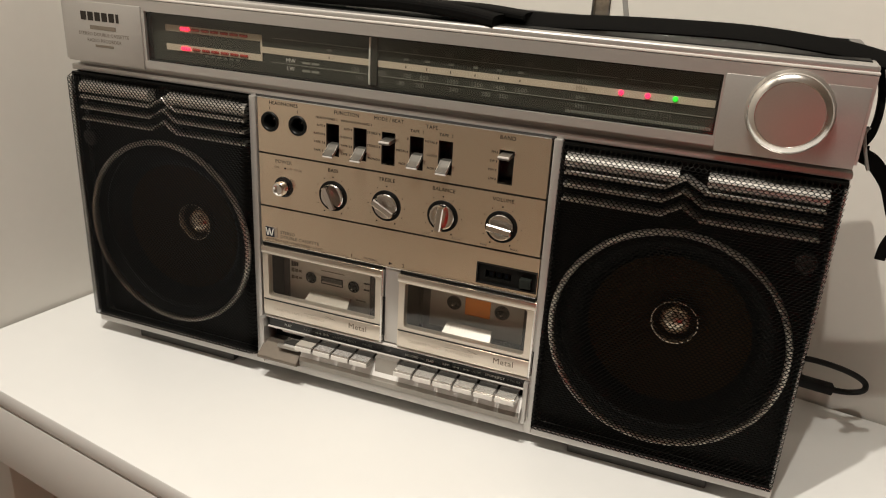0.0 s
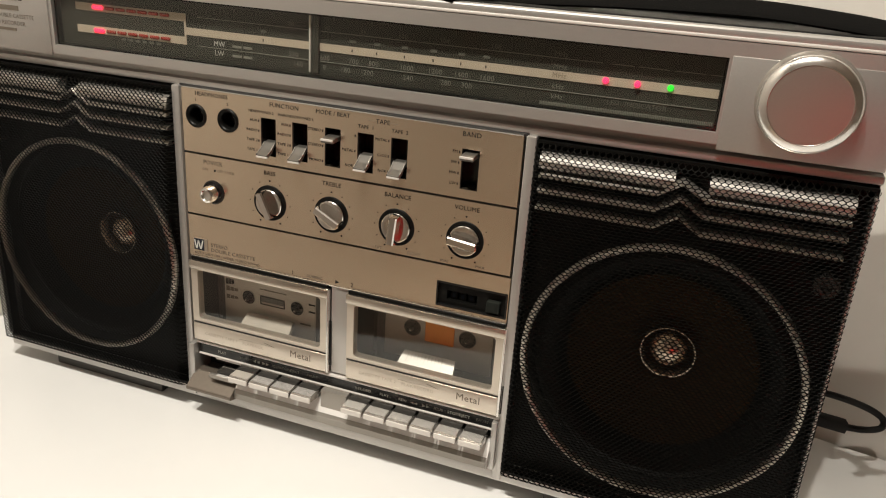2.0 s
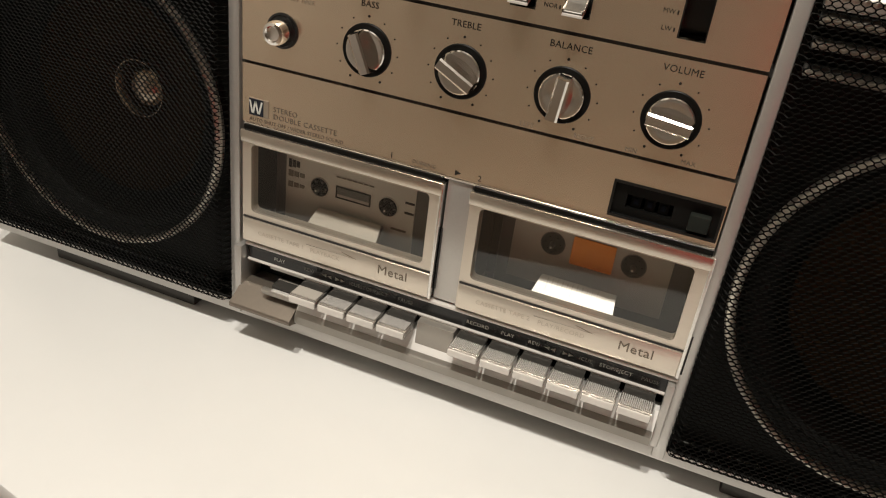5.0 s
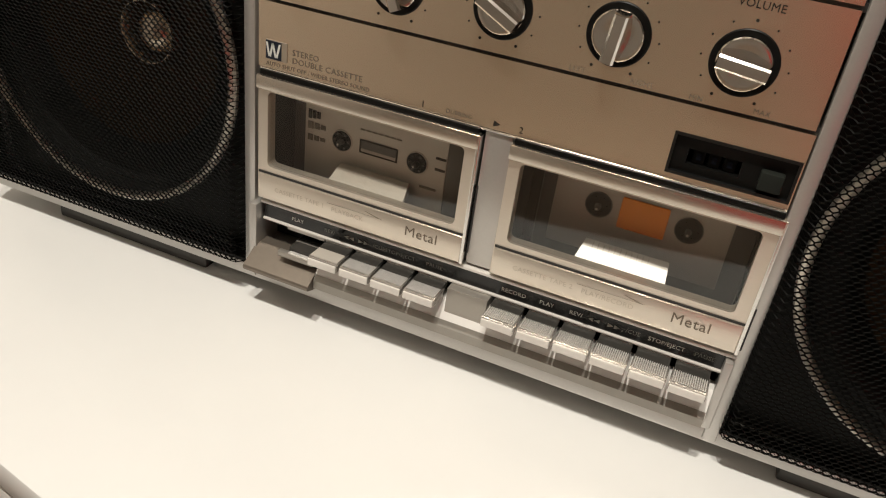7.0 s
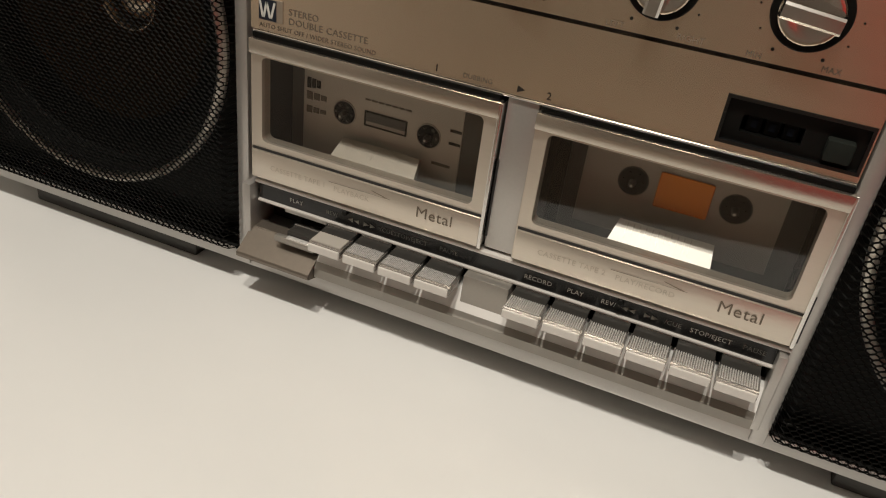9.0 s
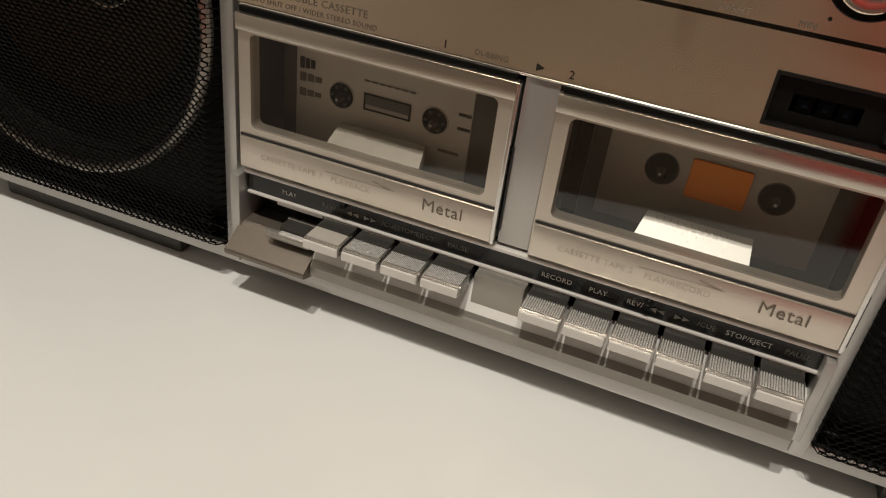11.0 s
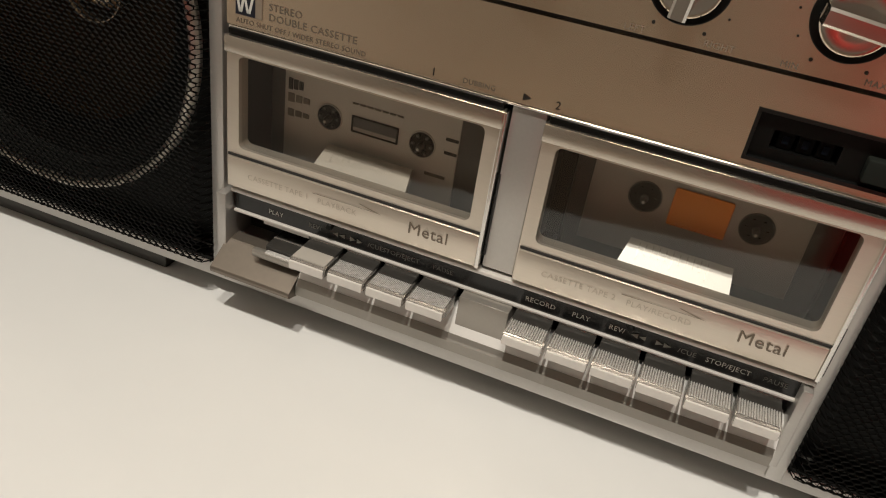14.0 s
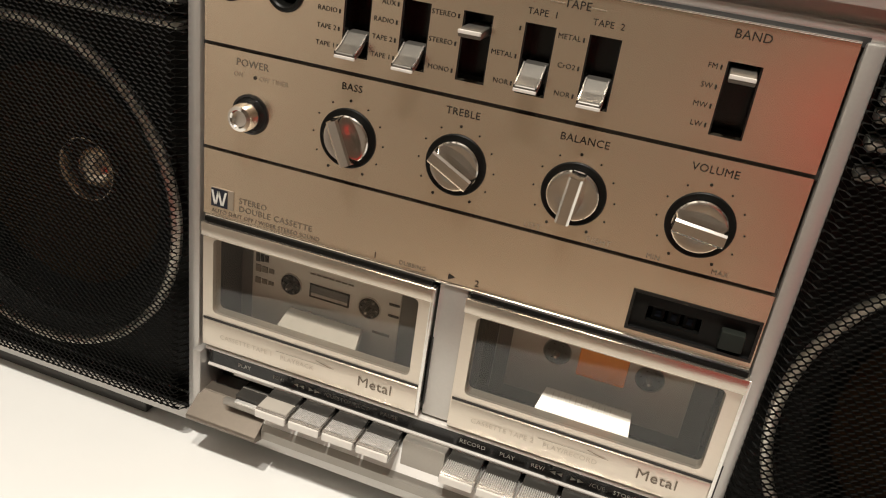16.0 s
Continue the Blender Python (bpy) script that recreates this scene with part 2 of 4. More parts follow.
def framed(x0, x1, z0, z1, y0, y1, hole, r, n=6):
    """An upright plate from y0 (front) to y1 (back) with one window whose corners are rounded by r."""
    hx0, hx1, hz0, hz1 = hole
    ring = []
    for cx, cz, start in ((hx1 - r, hz1 - r, 0), (hx0 + r, hz1 - r, 90), (hx0 + r, hz0 + r, 180), (hx1 - r, hz0 + r, 270)):
        ring += [(cx + r * math.cos(radians(start + 90 * k / n)), cz + r * math.sin(radians(start + 90 * k / n))) for k in range(n + 1)]
    outer = ((x1, z1), (x0, z1), (x0, z0), (x1, z0))
    bm = bmesh.new()
    loops = {}
    for y in (y0, y1):
        for which, line in (("in", ring), ("out", outer)):
            loops[which, y] = [bm.verts.new((x, y, z)) for x, z in line]
        for c in range(4):
            arc = loops["in", y][c * (n + 1):(c + 1) * (n + 1)]
            for a, b in zip(arc, arc[1:]):
                bm.faces.new([loops["out", y][c], a, b])
            bm.faces.new([loops["out", y][c], arc[-1], loops["in", y][(c + 1) * (n + 1) % len(ring)], loops["out", y][(c + 1) % 4]])
    for which in ("in", "out"):
        a, b = loops[which, y0], loops[which, y1]
        for i in range(len(a)):
            j = (i + 1) % len(a)
            bm.faces.new([a[i], a[j], b[j], b[i]])
    bmesh.ops.recalc_face_normals(bm, faces=bm.faces)
    return bm


def sweep(points, width, thick, sides, up=(0, 0, 1)):
    """A band or cord along points: width across, thick deep; sides: 4 for a band, more for a cord."""
    pts = [Vector(p) for p in points]
    fine = []
    for i in range(len(pts) - 1):
        p0, p1, p2, p3 = pts[max(i - 1, 0)], pts[i], pts[i + 1], pts[min(i + 2, len(pts) - 1)]
        for k in range(6):
            t = k / 6
            fine.append(0.5 * (2 * p1 + (p2 - p0) * t + (2 * p0 - 5 * p1 + 4 * p2 - p3) * t * t + (3 * p1 - p0 - 3 * p2 + p3) * t ** 3))
    fine.append(pts[-1])
    bm = bmesh.new()
    rings = []
    for i, p in enumerate(fine):
        way = (fine[min(i + 1, len(fine) - 1)] - fine[max(i - 1, 0)]).normalized()
        side = way.cross(Vector(up)).normalized()
        top = side.cross(way)
        ring = []
        for k in range(sides):
            a = 2 * math.pi * (k + 0.5) / sides
            c, s = math.cos(a), math.sin(a)
            if sides > 8:
                c, s = math.copysign(abs(c) ** 0.4, c), math.copysign(abs(s) ** 0.6, s)
            ring.append(bm.verts.new(p + side * (c * width / 2) + top * (s * thick / 2)))
        rings.append(ring)
    for a, b in zip(rings, rings[1:]):
        for k in range(sides):
            bm.faces.new([a[k], a[(k + 1) % sides], b[(k + 1) % sides], b[k]])
    bm.faces.new(rings[0])
    bm.faces.new(rings[-1])
    bmesh.ops.recalc_face_normals(bm, faces=bm.faces)
    return bm


def part(name, bm, mat, parent=None, label="", smooth=False):
    """One mesh object, under a thing or a part."""
    data = bpy.data.meshes.new(name)
    if isinstance(bm, bmesh.types.BMesh):
        bm.to_mesh(data)
        bm.free()
    else:
        data.from_pydata(*bm)
    data.materials.append(mat)
    if smooth:
        data.shade_smooth()
        data.set_sharp_from_angle(angle=radians(27))
    ob = new(name, data)
    if parent is not None:
        ob.parent = parent
        if parent.type == "EMPTY":
            ob.matrix_parent_inverse = parent.matrix_basis.inverted()
    return tagged(ob, label=label)


def twin(ob, parent, dx=0.0, dy=0.0, dz=0.0):
    """The same mesh again, moved."""
    other = new(ob.name.split(".")[0], ob.data)
    other.location = (dx, dy, dz)
    other.parent = parent
    if parent.type == "EMPTY":
        other.matrix_parent_inverse = parent.matrix_basis.inverted()
    return other


def thing(name, at, label, category, group=""):
    ob = new(name)
    ob.matrix_basis = Matrix.Translation(at)
    ob.empty_display_size = 0.02
    return tagged(ob, label=label, category=category, group=group)


def words(text, x, z, size, mat, parent, y=-0.0008, align="CENTER", wide=1.0, turn=None):
    """Printed words on an upright face, flat; x, z: the middle (or the left end) of the line."""
    curve = bpy.data.curves.new("lettering", "FONT")
    curve.body, curve.size, curve.align_x, curve.align_y, curve.resolution_u = text, size, align, "CENTER", 2
    curve.space_character = 1.05
    temp = bpy.data.objects.new("temp", curve)
    scene.collection.objects.link(temp)
    data = bpy.data.meshes.new_from_object(temp.evaluated_get(bpy.context.evaluated_depsgraph_get()))
    bpy.data.objects.remove(temp)
    bpy.data.curves.remove(curve)
    m = turn if turn is not None else Matrix.Translation((x, y, z)) @ Matrix.Rotation(radians(90), 4, "X")
    data.transform(m @ Matrix.Diagonal((wide, 1, 1, 1)))
    data.materials.clear()
    data.materials.append(mat)
    data.name = "lettering"
    ob = new("lettering", data)
    ob.parent = parent
    if parent.type == "EMPTY":
        ob.matrix_parent_inverse = parent.matrix_basis.inverted()
    return ob


def bar(x0, x1, z0, z1, mat, parent, y=-0.0008, name="printed_bar"):
    return part(name, box(x0, x1, y - 0.0001, y + 0.0003, z0, z1), mat, parent)


# ---- the room ----
def slab(name, u0, u1, v0, v1, z0, z1, mat, label, category):
    bm = box(0, 1, 0, 1, 0, 1)
    for v in bm.verts:
        v.co = room(u0 + (u1 - u0) * v.co.x, v0 + (v1 - v0) * v.co.y, z0 + (z1 - z0) * v.co.z)
    bmesh.ops.recalc_face_normals(bm, faces=bm.faces)
    return tagged(part(name, bm, mat), label, category, kind="structure")


LEFT = -0.719                   # the left wall, along the back wall from the point BACK
slab("wall_north", LEFT - 0.1, 3.0, -0.12, 0.0, 0.0, 2.5, PLASTER, "plain cream painted plaster wall behind the desk", "wall")
slab("wall_west", LEFT - 0.12, LEFT, 0.002, 3.6, 0.0, 2.5, PLASTER, "plain cream painted plaster side wall", "wall")
slab("wall_south", LEFT - 0.1, 3.0, 3.6, 3.72, 0.0, 2.5, PLASTER, "plain cream painted plaster wall", "wall")
slab("wall_east", 3.0, 3.12, -0.1, 3.7, 0.0, 2.5, PLASTER, "plain cream painted plaster wall", "wall")
slab("floor", LEFT - 0.1, 3.1, -0.1, 3.7, -0.1, 0.0, FLOOR, "light oak wooden floor under the desk", "floor")
slab("ceiling", LEFT - 0.1, 3.1, -0.1, 3.7, 2.5, 2.6, CEILING, "white painted ceiling", "ceiling")

# the white desk with one shallow drawer, turned like the walls
DEPTH = 0.428
desk = thing("desk", room(0, DEPTH / 2, 0), "white lacquered desk with a shallow drawer against the wall", "desk")


def desk_part(name, u0, u1, v0, v1, z0, z1, mat, bevel=0.002):
    bm = box(u0, u1, v0, v1, z0, z1, bevel)
    for v in bm.verts:
        v.co = room(*v.co)
    bmesh.ops.recalc_face_normals(bm, faces=bm.faces)
    return part(name, bm, mat, desk, smooth=True)


desk_part("desktop", LEFT + 0.003, 0.62, 0.003, DEPTH, TABLE - 0.018, TABLE, DESK, 0.0025)
desk_part("drawer_front", LEFT + 0.006, 0.617, DEPTH - 0.020, DEPTH - 0.001, TABLE - 0.0870, TABLE - 0.0200, DRAWER, 0.0015)
desk_part("drawer_box", LEFT + 0.03, 0.59, 0.02, DEPTH - 0.021, TABLE - 0.084, TABLE - 0.022, DRAWER, 0.001)
for u in (LEFT + 0.01, 0.57):
    for v in (0.012, DEPTH - 0.065):
        desk_part("leg", u, u + 0.04, v, v + 0.04, 0.0, TABLE - 0.0845, DRAWER, 0.002)

# ---- the radio: x across, y into its depth, front face at y = 0 ----
radio = thing("cassette_radio", (0, 0.06, TABLE), "large silver double-cassette radio with black mesh speakers on the desk", "radio")
HALF, BASE, TOP, REAR = 0.3182, 0.784, 1.104, 0.105
GX0, GX1, GZ0, GZ1 = 0.1310, 0.3174, 0.7935, 1.0315     # one speaker grille
SPX, SPZ = 0.2226, 0.895

# shell: back, sides, bottom, middle block, header block
shell = box(-HALF, HALF, 0.070, REAR, BASE, TOP, 0.004)
for sx in (-1, 1):
    a, b = sorted((sx * 0.3170, sx * HALF))
    box(a, b, 0.0080, 0.075, BASE + 0.001, 1.038, 0.0006, 1, shell)
    a, b = sorted((sx * 0.1247, sx * 0.1312))
    box(a, b, -0.0010, 0.075, BASE + 0.002, 1.034, 0.0010, 2, shell)
box(-HALF, HALF, 0.0002, 0.075, BASE, 0.7925, 0.0015, 2, shell)
box(-0.1265, 0.1265, 0.046, 0.072, BASE + 0.003, 1.036, 0.0, 1, shell)
part("body", shell, SILVER, radio, "silver-grey painted plastic shell", smooth=True)
part("backing", plate(-0.1262, 0.1262, 0.838, 1.0345, 0.014, 0.018, [(-0.1225, -0.0045, 0.8385, 0.9085), (0.0085, 0.1255, 0.8385, 0.9085)]), DARK, radio, "black inner panel")

# header with the dial
header = part("header", plate(-HALF, HALF, 1.0445, 1.1000, -0.0012, 0.075, [(-0.2302, 0.2302, 1.0508, 1.0912)]), SILVER, radio, "silver header panel")
part("header_edge", box(-HALF, HALF, -0.0006, 0.074, 1.1002, 1.1065, 0.0024, 3), SILVER, header, "bright metal top edge", smooth=True)
part("top_plate", box(-HALF + 0.004, HALF - 0.004, 0.009, REAR - 0.004, 1.1045, 1.1074, 0.001), BLACK, header, "black top deck under the handle")
part("trim_strip", box(-HALF - 0.0004, HALF + 0.0004, -0.0016, 0.03, 1.1004, 1.1022, 0.0006), KEY_EDGE, header, smooth=True)
part("undercut", box(-0.3155, 0.3155, 0.0100, 0.074, 1.0385, 1.0449, 0.0), SILVER, header, smooth=True)
part("ridge", box(-HALF, HALF, 0.0022, 0.074, 1.0338, 1.0388, 0.0010), SILVER, header, smooth=True)
part("end_plate", box(-0.3155, -0.2330, -0.0024, 0.0, 1.0432, 1.0945, 0.0008), SILVER, header, smooth=True)
part("end_plate", box(0.2318, 0.3164, -0.0017, 0.0, 1.0416, 1.0925, 0.0005), SILVER, header, smooth=True)
# the maker's lettering as plain bars
for k in range(6):
    bar(-0.2965 + k * 0.0075, -0.2965 + k * 0.0075 + (0.0058 if k < 5 else 0.0030), 1.0790, 1.0862, INK, header, -0.0026)
bar(-0.2875, -0.2600, 1.0718, 1.0752, MIDINK, header, -0.0026)
words("STEREO DOUBLE CASSETTE", -0.2735, 1.0677, 0.0042, MIDINK, header, -0.0026)
words("RADIO RECORDER", -0.2735, 1.0625, 0.0042, MIDINK, header, -0.0026)
bar(-0.2835, -0.2640, 1.0572, 1.0592, MIDINK, header, -0.0026)

dial = part("dial_plate", box(-0.2302, 0.2302, 0.0060, 0.0090, 1.0506, 1.0914), DIAL, radio, "dark tuning dial behind clear plastic")
for z0, z1 in ((1.0766, 1.0818), (1.0612, 1.0664)):
    bar(-0.2146, -0.1210, z0, z1, BEIGE, dial, 0.0056, "pale_strip")
bar(-0.1222, -0.1207, 1.0612, 1.0818, BEIGE, dial, 0.0055, "pale_strip")
bar(-0.1208, 0.2280, 1.0680, 1.0729, BEIGE, dial, 0.0056, "pale_strip")
bar(-0.1115, 0.1630, 1.0801, 1.0805, DIM_INK, dial, 0.0056, "scale_line")
for k in range(4):
    bar(0.1680 + k * 0.0194 - (0.004 if k else 0), 0.1838 + k * 0.0194 - 0.003, 1.0801, 1.0805, DIM_INK, dial, 0.0056, "scale_line")
bar(-0.1120, 0.2280, 1.0612, 1.0616, DIM_INK, dial, 0.0056, "scale_line")
off = part("led_lens", box(-0.0040, 0.0040, -0.0010, 0.0006, -0.0012, 0.0012, 0.0009, 3), RED_OFF, dial, "unlit red indicator lens", smooth=True)
off.location = (-0.1842, 0.0052, 1.0795)
for k in range(6):
    for z in (1.0795, 1.0636):
        if k or z < 1.07:
            twin(off, dial, -0.1842 + k * 0.0093, 0.0052, z)
on = part("lit_led", box(-0.0046, 0.0046, -0.0010, 0.0006, -0.0014, 0.0014, 0.0010, 3), RED_ON, dial, "glowing red level light", smooth=True)
on.location = (-0.1946, 0.0050, 1.0795)
twin(on, dial, -0.1946, 0.0050, 1.0636)
for x, mat in ((0.1659, PINK_ON), (0.1839, PINK_ON), (0.2022, GREEN_ON)):
    part("lit_led", lathe([(0.0019, 0.006), (0.0019, 0.0050), (0.0013, 0.0036), (0, 0.0032)], x, 1.0708, 16), mat, dial, "glowing indicator light", smooth=True)
for x, s in ((-0.0375, "530"), (-0.0145, "600"), (0.0062, "700"), (0.0201, "800"), (0.0427, "1000"), (0.0617, "1200"), (0.0786, "1400"), (0.0951, "1600")):
    words(s, x, 1.0637, 0.0046, DIM_INK, dial, 0.0055)
for x, s in ((-0.0340, "160"), (-0.0148, "0"), (0.0004, "180"), (0.0166, "200"), (0.0439, "240"), (0.0691, "280"), (0.0825, "300")):
    words(s, x, 1.0577, 0.0046, DIM_INK, dial, 0.0055)
words("MW", -0.0944, 1.0643, 0.0048, WHITE_INK, dial, 0.0055)
words("LW", -0.0946, 1.0581, 0.0048, WHITE_INK, dial, 0.0055)
for z in (1.0640, 1.0578):
    bar(-0.0842, -0.0772, z - 0.0009, z + 0.0007, DIM_INK, dial, 0.0056)
    bar(-0.0755, -0.0690, z - 0.0009, z + 0.0007, DIM_INK, dial, 0.0056)
for z, s, mat in ((1.0581, "kHz", DIM_INK), (1.0640, "kHz", DIM_INK), (1.0704, "MHz", FAINT), (1.0755, "MHz", FADED), (1.0826, "MHz", FADED)):
    words(s, 0.1388, z, 0.0042, mat, dial, 0.0053)
for x, s in ((-0.0391, "88"), (-0.0130, "90"), (0.0124, "96"), (0.0393, "100"), (0.0668, "104"), (0.0994, "108")):
    words(s, x, 1.0827, 0.0042, FADED, dial, 0.0055)
for x in (-0.060, -0.02, 0.005, 0.022, 0.041, 0.060, 0.078, 0.094):
    bar(x - 0.002, x + 0.002, 1.0752, 1.0770, FADED, dial, 0.0056)
    bar(x - 0.0004, x + 0.0004, 1.0696, 1.0712, INK, dial, 0.0054, "scale_mark")
words("LED  INDICATOR", 0.1850, 1.0588, 0.0042, FADED, dial, 0.0055)
for k in range(6):
    bar(-0.1760 + k * 0.0060, -0.1726 + k * 0.0060, 1.0586, 1.0602, FADED, dial, 0.0056)
ticks = bmesh.new()
for k in range(100):
    box(0.1290 + k * 0.00099, 0.1295 + k * 0.00099, 0.0045, 0.0059, 1.0527, 1.0546, 0, 1, ticks)
part("ribbed_strip", ticks, DIM_INK, dial, "pale ribbed strip along the dial")
part("needle", box(-0.0250, -0.0236, 0.0032, 0.0048, 1.0540, 1.0905, 0.0004), KEY_EDGE, dial, "pale tuning needle")
part("needle_carrier", box(-0.0232, -0.0180, 0.0036, 0.0056, 1.0540, 1.0900, 0.0004), DIAL, dial, "dark needle carrier")
part("dial_frame", plate(-0.2301, 0.2301, 1.0509, 1.0911, 0.0016, 0.0062, [(-0.2286, 0.2286, 1.0521, 1.0899)]), BLACK, dial, "black inner frame of the dial")
pane = part("dial_cover", box(-0.2300, 0.2300, 0.0006, 0.0014, 1.0510, 1.0910, 0.0003), DIAL_GLASS, radio, "clear tinted plastic dial cover")
pane.visible_shadow = False

# big tuning knob
knob = part("tuning_knob", lathe([(0.0268, 0.0), (0.0268, -0.0022), (0.0264, -0.0030), (0.0258, -0.0062), (0.0256, -0.0078)], 0.2732, 1.0725, 72), TUNE, radio, "large round satin metal tuning knob", smooth=True)
part("knob_rim", lathe([(0.0256, -0.0076), (0.0254, -0.0086), (0.0249, -0.0095), (0.0238, -0.0105), (0.0220, -0.0114), (0.0206, -0.0119), (0.0203, -0.0118), (0.0201, -0.0114)], 0.2732, 1.0725, 72), CHROME, knob, "polished rounded edge", smooth=True)
part("knob_face", lathe([(0.0206, -0.0100), (0.0202, -0.0116), (0.0180, -0.0118), (0, -0.0119)], 0.2732, 1.0725, 72), TUNE, knob, "flat satin face", smooth=True)

# control panels: three champagne plates with dark grooves between them
JX, SLX = (-0.1113, -0.0854), (-0.0535, -0.0293, -0.0048, 0.0190, 0.0428, 0.0908)
holes = [(x - 0.0058, x + 0.0058, 1.0087, 1.0203) for x in JX] + [(x - 0.0058, x + 0.0058, 0.9943, 1.0203) for x in SLX]
top_panel = part("upper_panel", plate(-0.1228, 0.1232, 0.9884, 1.0332, -0.0006, 0.004, holes), CHAMPAGNE, radio, "brushed champagne metal panel with switches")
mid_panel = part("middle_panel", plate(-0.1228, 0.1232, 0.9420, 0.9868, -0.0006, 0.004, [(x - 0.008, x + 0.008, 0.9526, 0.9686) for x in (-0.0531, -0.0052, 0.0432, 0.0912)]), CHAMPAGNE, radio, "brushed champagne metal panel with knobs")
low_panel = part("lower_panel", plate(-0.1228, 0.1240, 0.9088, 0.9404, -0.0006, 0.004, [(0.0744, 0.1232, 0.9113, 0.9288)]), CHAMPAGNE, radio, "brushed champagne metal panel above the cassette doors")
for z in (1.0337, 0.9876, 0.9412):
    part("groove", box(-0.1258, 0.1258, 0.0016, 0.013, z - 0.0016, z + 0.0016), DARK, radio)
part("panel_edge", box(-0.1228, 0.1232, -0.0014, 0.002, 1.0334, 1.0342, 0.0003), CHROME, top_panel)
part("panel_edge", box(-0.1215, 0.1240, -0.0016, 0.003, 0.9078, 0.9086, 0.0003), CHROME, low_panel)

for x in JX:
    part("headphone_jack", lathe([(0.0083, 0.0), (0.0083, -0.0012), (0.0076, -0.0018), (0.0066, -0.0016), (0.0060, -0.0011), (0.0057, -0.0007), (0.0054, 0.0010), (0.0050, 0.0100), (0.0026, 0.0108), (0, 0.0090)], x, 1.0145, 36), BLACK, radio, "black headphone socket", smooth=True)
for x in JX:
    part("socket_contact", lathe([(0.0009, 0.006), (0.0008, 0.0045), (0.0004, 0.0040), (0, 0.0039)], x + 0.0012, 1.0160, 12), MIRROR, radio, "bright socket contact", smooth=True)
words("HEADPHONES", -0.0984, 1.0302, 0.0040, INK, top_panel)
words("1", -0.1112, 1.0256, 0.0030, INK, top_panel)
words("2", -0.0854, 1.0256, 0.0030, INK, top_panel)
words("FUNCTION", -0.0413, 1.0298, 0.0042, INK, top_panel)
words("MODE / BEAT", -0.0050, 1.0300, 0.0040, INK, top_panel)
words("TAPE", 0.0308, 1.0292, 0.0042, INK, top_panel)
bar(0.0206, 0.0262, 1.0290, 1.0293, FAINT, top_panel)
bar(0.0354, 0.0410, 1.0290, 1.0293, FAINT, top_panel)
words("TAPE  1", 0.0190, 1.0244, 0.0033, INK, top_panel)
words("TAPE  2", 0.0428, 1.0246, 0.0033, INK, top_panel)
words("BAND", 0.0907, 1.0295, 0.0044, INK, top_panel)
words("HEADPHONES 2", -0.0590, 1.0240, 0.0026, INK, top_panel)
words("MAIN/HEADPHONES 1", -0.0325, 1.0240, 0.0026, INK, top_panel)


def slide_switch(x, at, names, bent=True):
    """A dark slot with a bright bent lever, and its printed positions."""
    well = bmesh.new()
    box(x - 0.0058, x - 0.0052, 0.0, 0.013, 0.9943, 1.0203, 0, 1, well)
    box(x + 0.0052, x + 0.0058, 0.0, 0.013, 0.9943, 1.0203, 0, 1, well)
    box(x - 0.0058, x + 0.0058, 0.0125, 0.0135, 0.9943, 1.0203, 0, 1, well)
    switch = part("slide_switch", well, GLOSS, radio, "black slide switch slot")
    bm = bmesh.new()
    prof = [(0.010, 0.0016), (0.0, 0.0017), (-0.0060, 0.0014), (-0.0088, 0.0006), (-0.0094, -0.0004), (-0.0090, -0.0018), (-0.0040, -0.0016), (0.0, -0.0016), (0.010, -0.0016)]
    if bent:
        prof = [(0.006, 0.0056), (0.0012, 0.0052), (-0.0040, 0.0012), (-0.0082, -0.0010), (-0.0094, -0.0014), (-0.0093, -0.0034), (-0.0086, -0.0036), (-0.0040, -0.0016), (0.0, 0.0022), (0.006, 0.0030)]
    for sx in (-0.0044, 0.0044):
        for y, z in prof:
            bm.verts.new((x + sx, y, at + z))
    bm.verts.ensure_lookup_table()
    n = len(prof)
    bm.faces.new(bm.verts[:n])
    bm.faces.new(bm.verts[n:])
    for i in range(n):
        j = (i + 1) % n
        bm.faces.new([bm.verts[i], bm.verts[j], bm.verts[n + j], bm.verts[n + i]])
    bmesh.ops.recalc_face_normals(bm, faces=bm.faces)
    bmesh.ops.bevel(bm, geom=list(bm.edges), offset=0.0003, segments=1, affect="EDGES")
    part("lever", bm, LEVER, switch, "dark scooped metal lever")
    if bent:
        for sx in (-0.0044, 0.0038):
            rim = bmesh.new()
            some = [[rim.verts.new((x + sx + w, y - 0.0003, at + z + up)) for y, z in prof[1:5] for up in (0.0004, -0.0010)] for w in (0, 0.0006)]
            for k in (0, 2, 4):
                rim.faces.new([some[0][k], some[0][k + 2], some[1][k + 2], some[1][k]])
                for row in some:
                    rim.faces.new([row[k], row[k + 2], row[k + 3], row[k + 1]])
            bmesh.ops.recalc_face_normals(rim, faces=rim.faces)
            part("lever_rim", rim, KEY, switch, "bright lever rim")
        part("lever_tip", box(x - 0.0044, x + 0.0044, -0.0098, -0.0088, at - 0.0036, at - 0.0024, 0.0002), KEY_EDGE, switch, "pale lever tip")
    else:
        part("lever_tip", box(x - 0.0044, x + 0.0044, -0.0097, -0.0084, at - 0.0004, at + 0.0010, 0.0002), KEY_EDGE, switch, "pale lever tip")
    for k, s in enumerate(names):
        z = 1.0178 - k * 0.0205 / max(len(names) - 1, 1)
        part("position_mark", box(x - 0.0078, x - 0.0072, -0.0009, -0.0005, z - 0.0008, z + 0.0008), INK, switch)
        words(s, x - 0.0086, z, 0.0027, INK, top_panel, align="RIGHT")


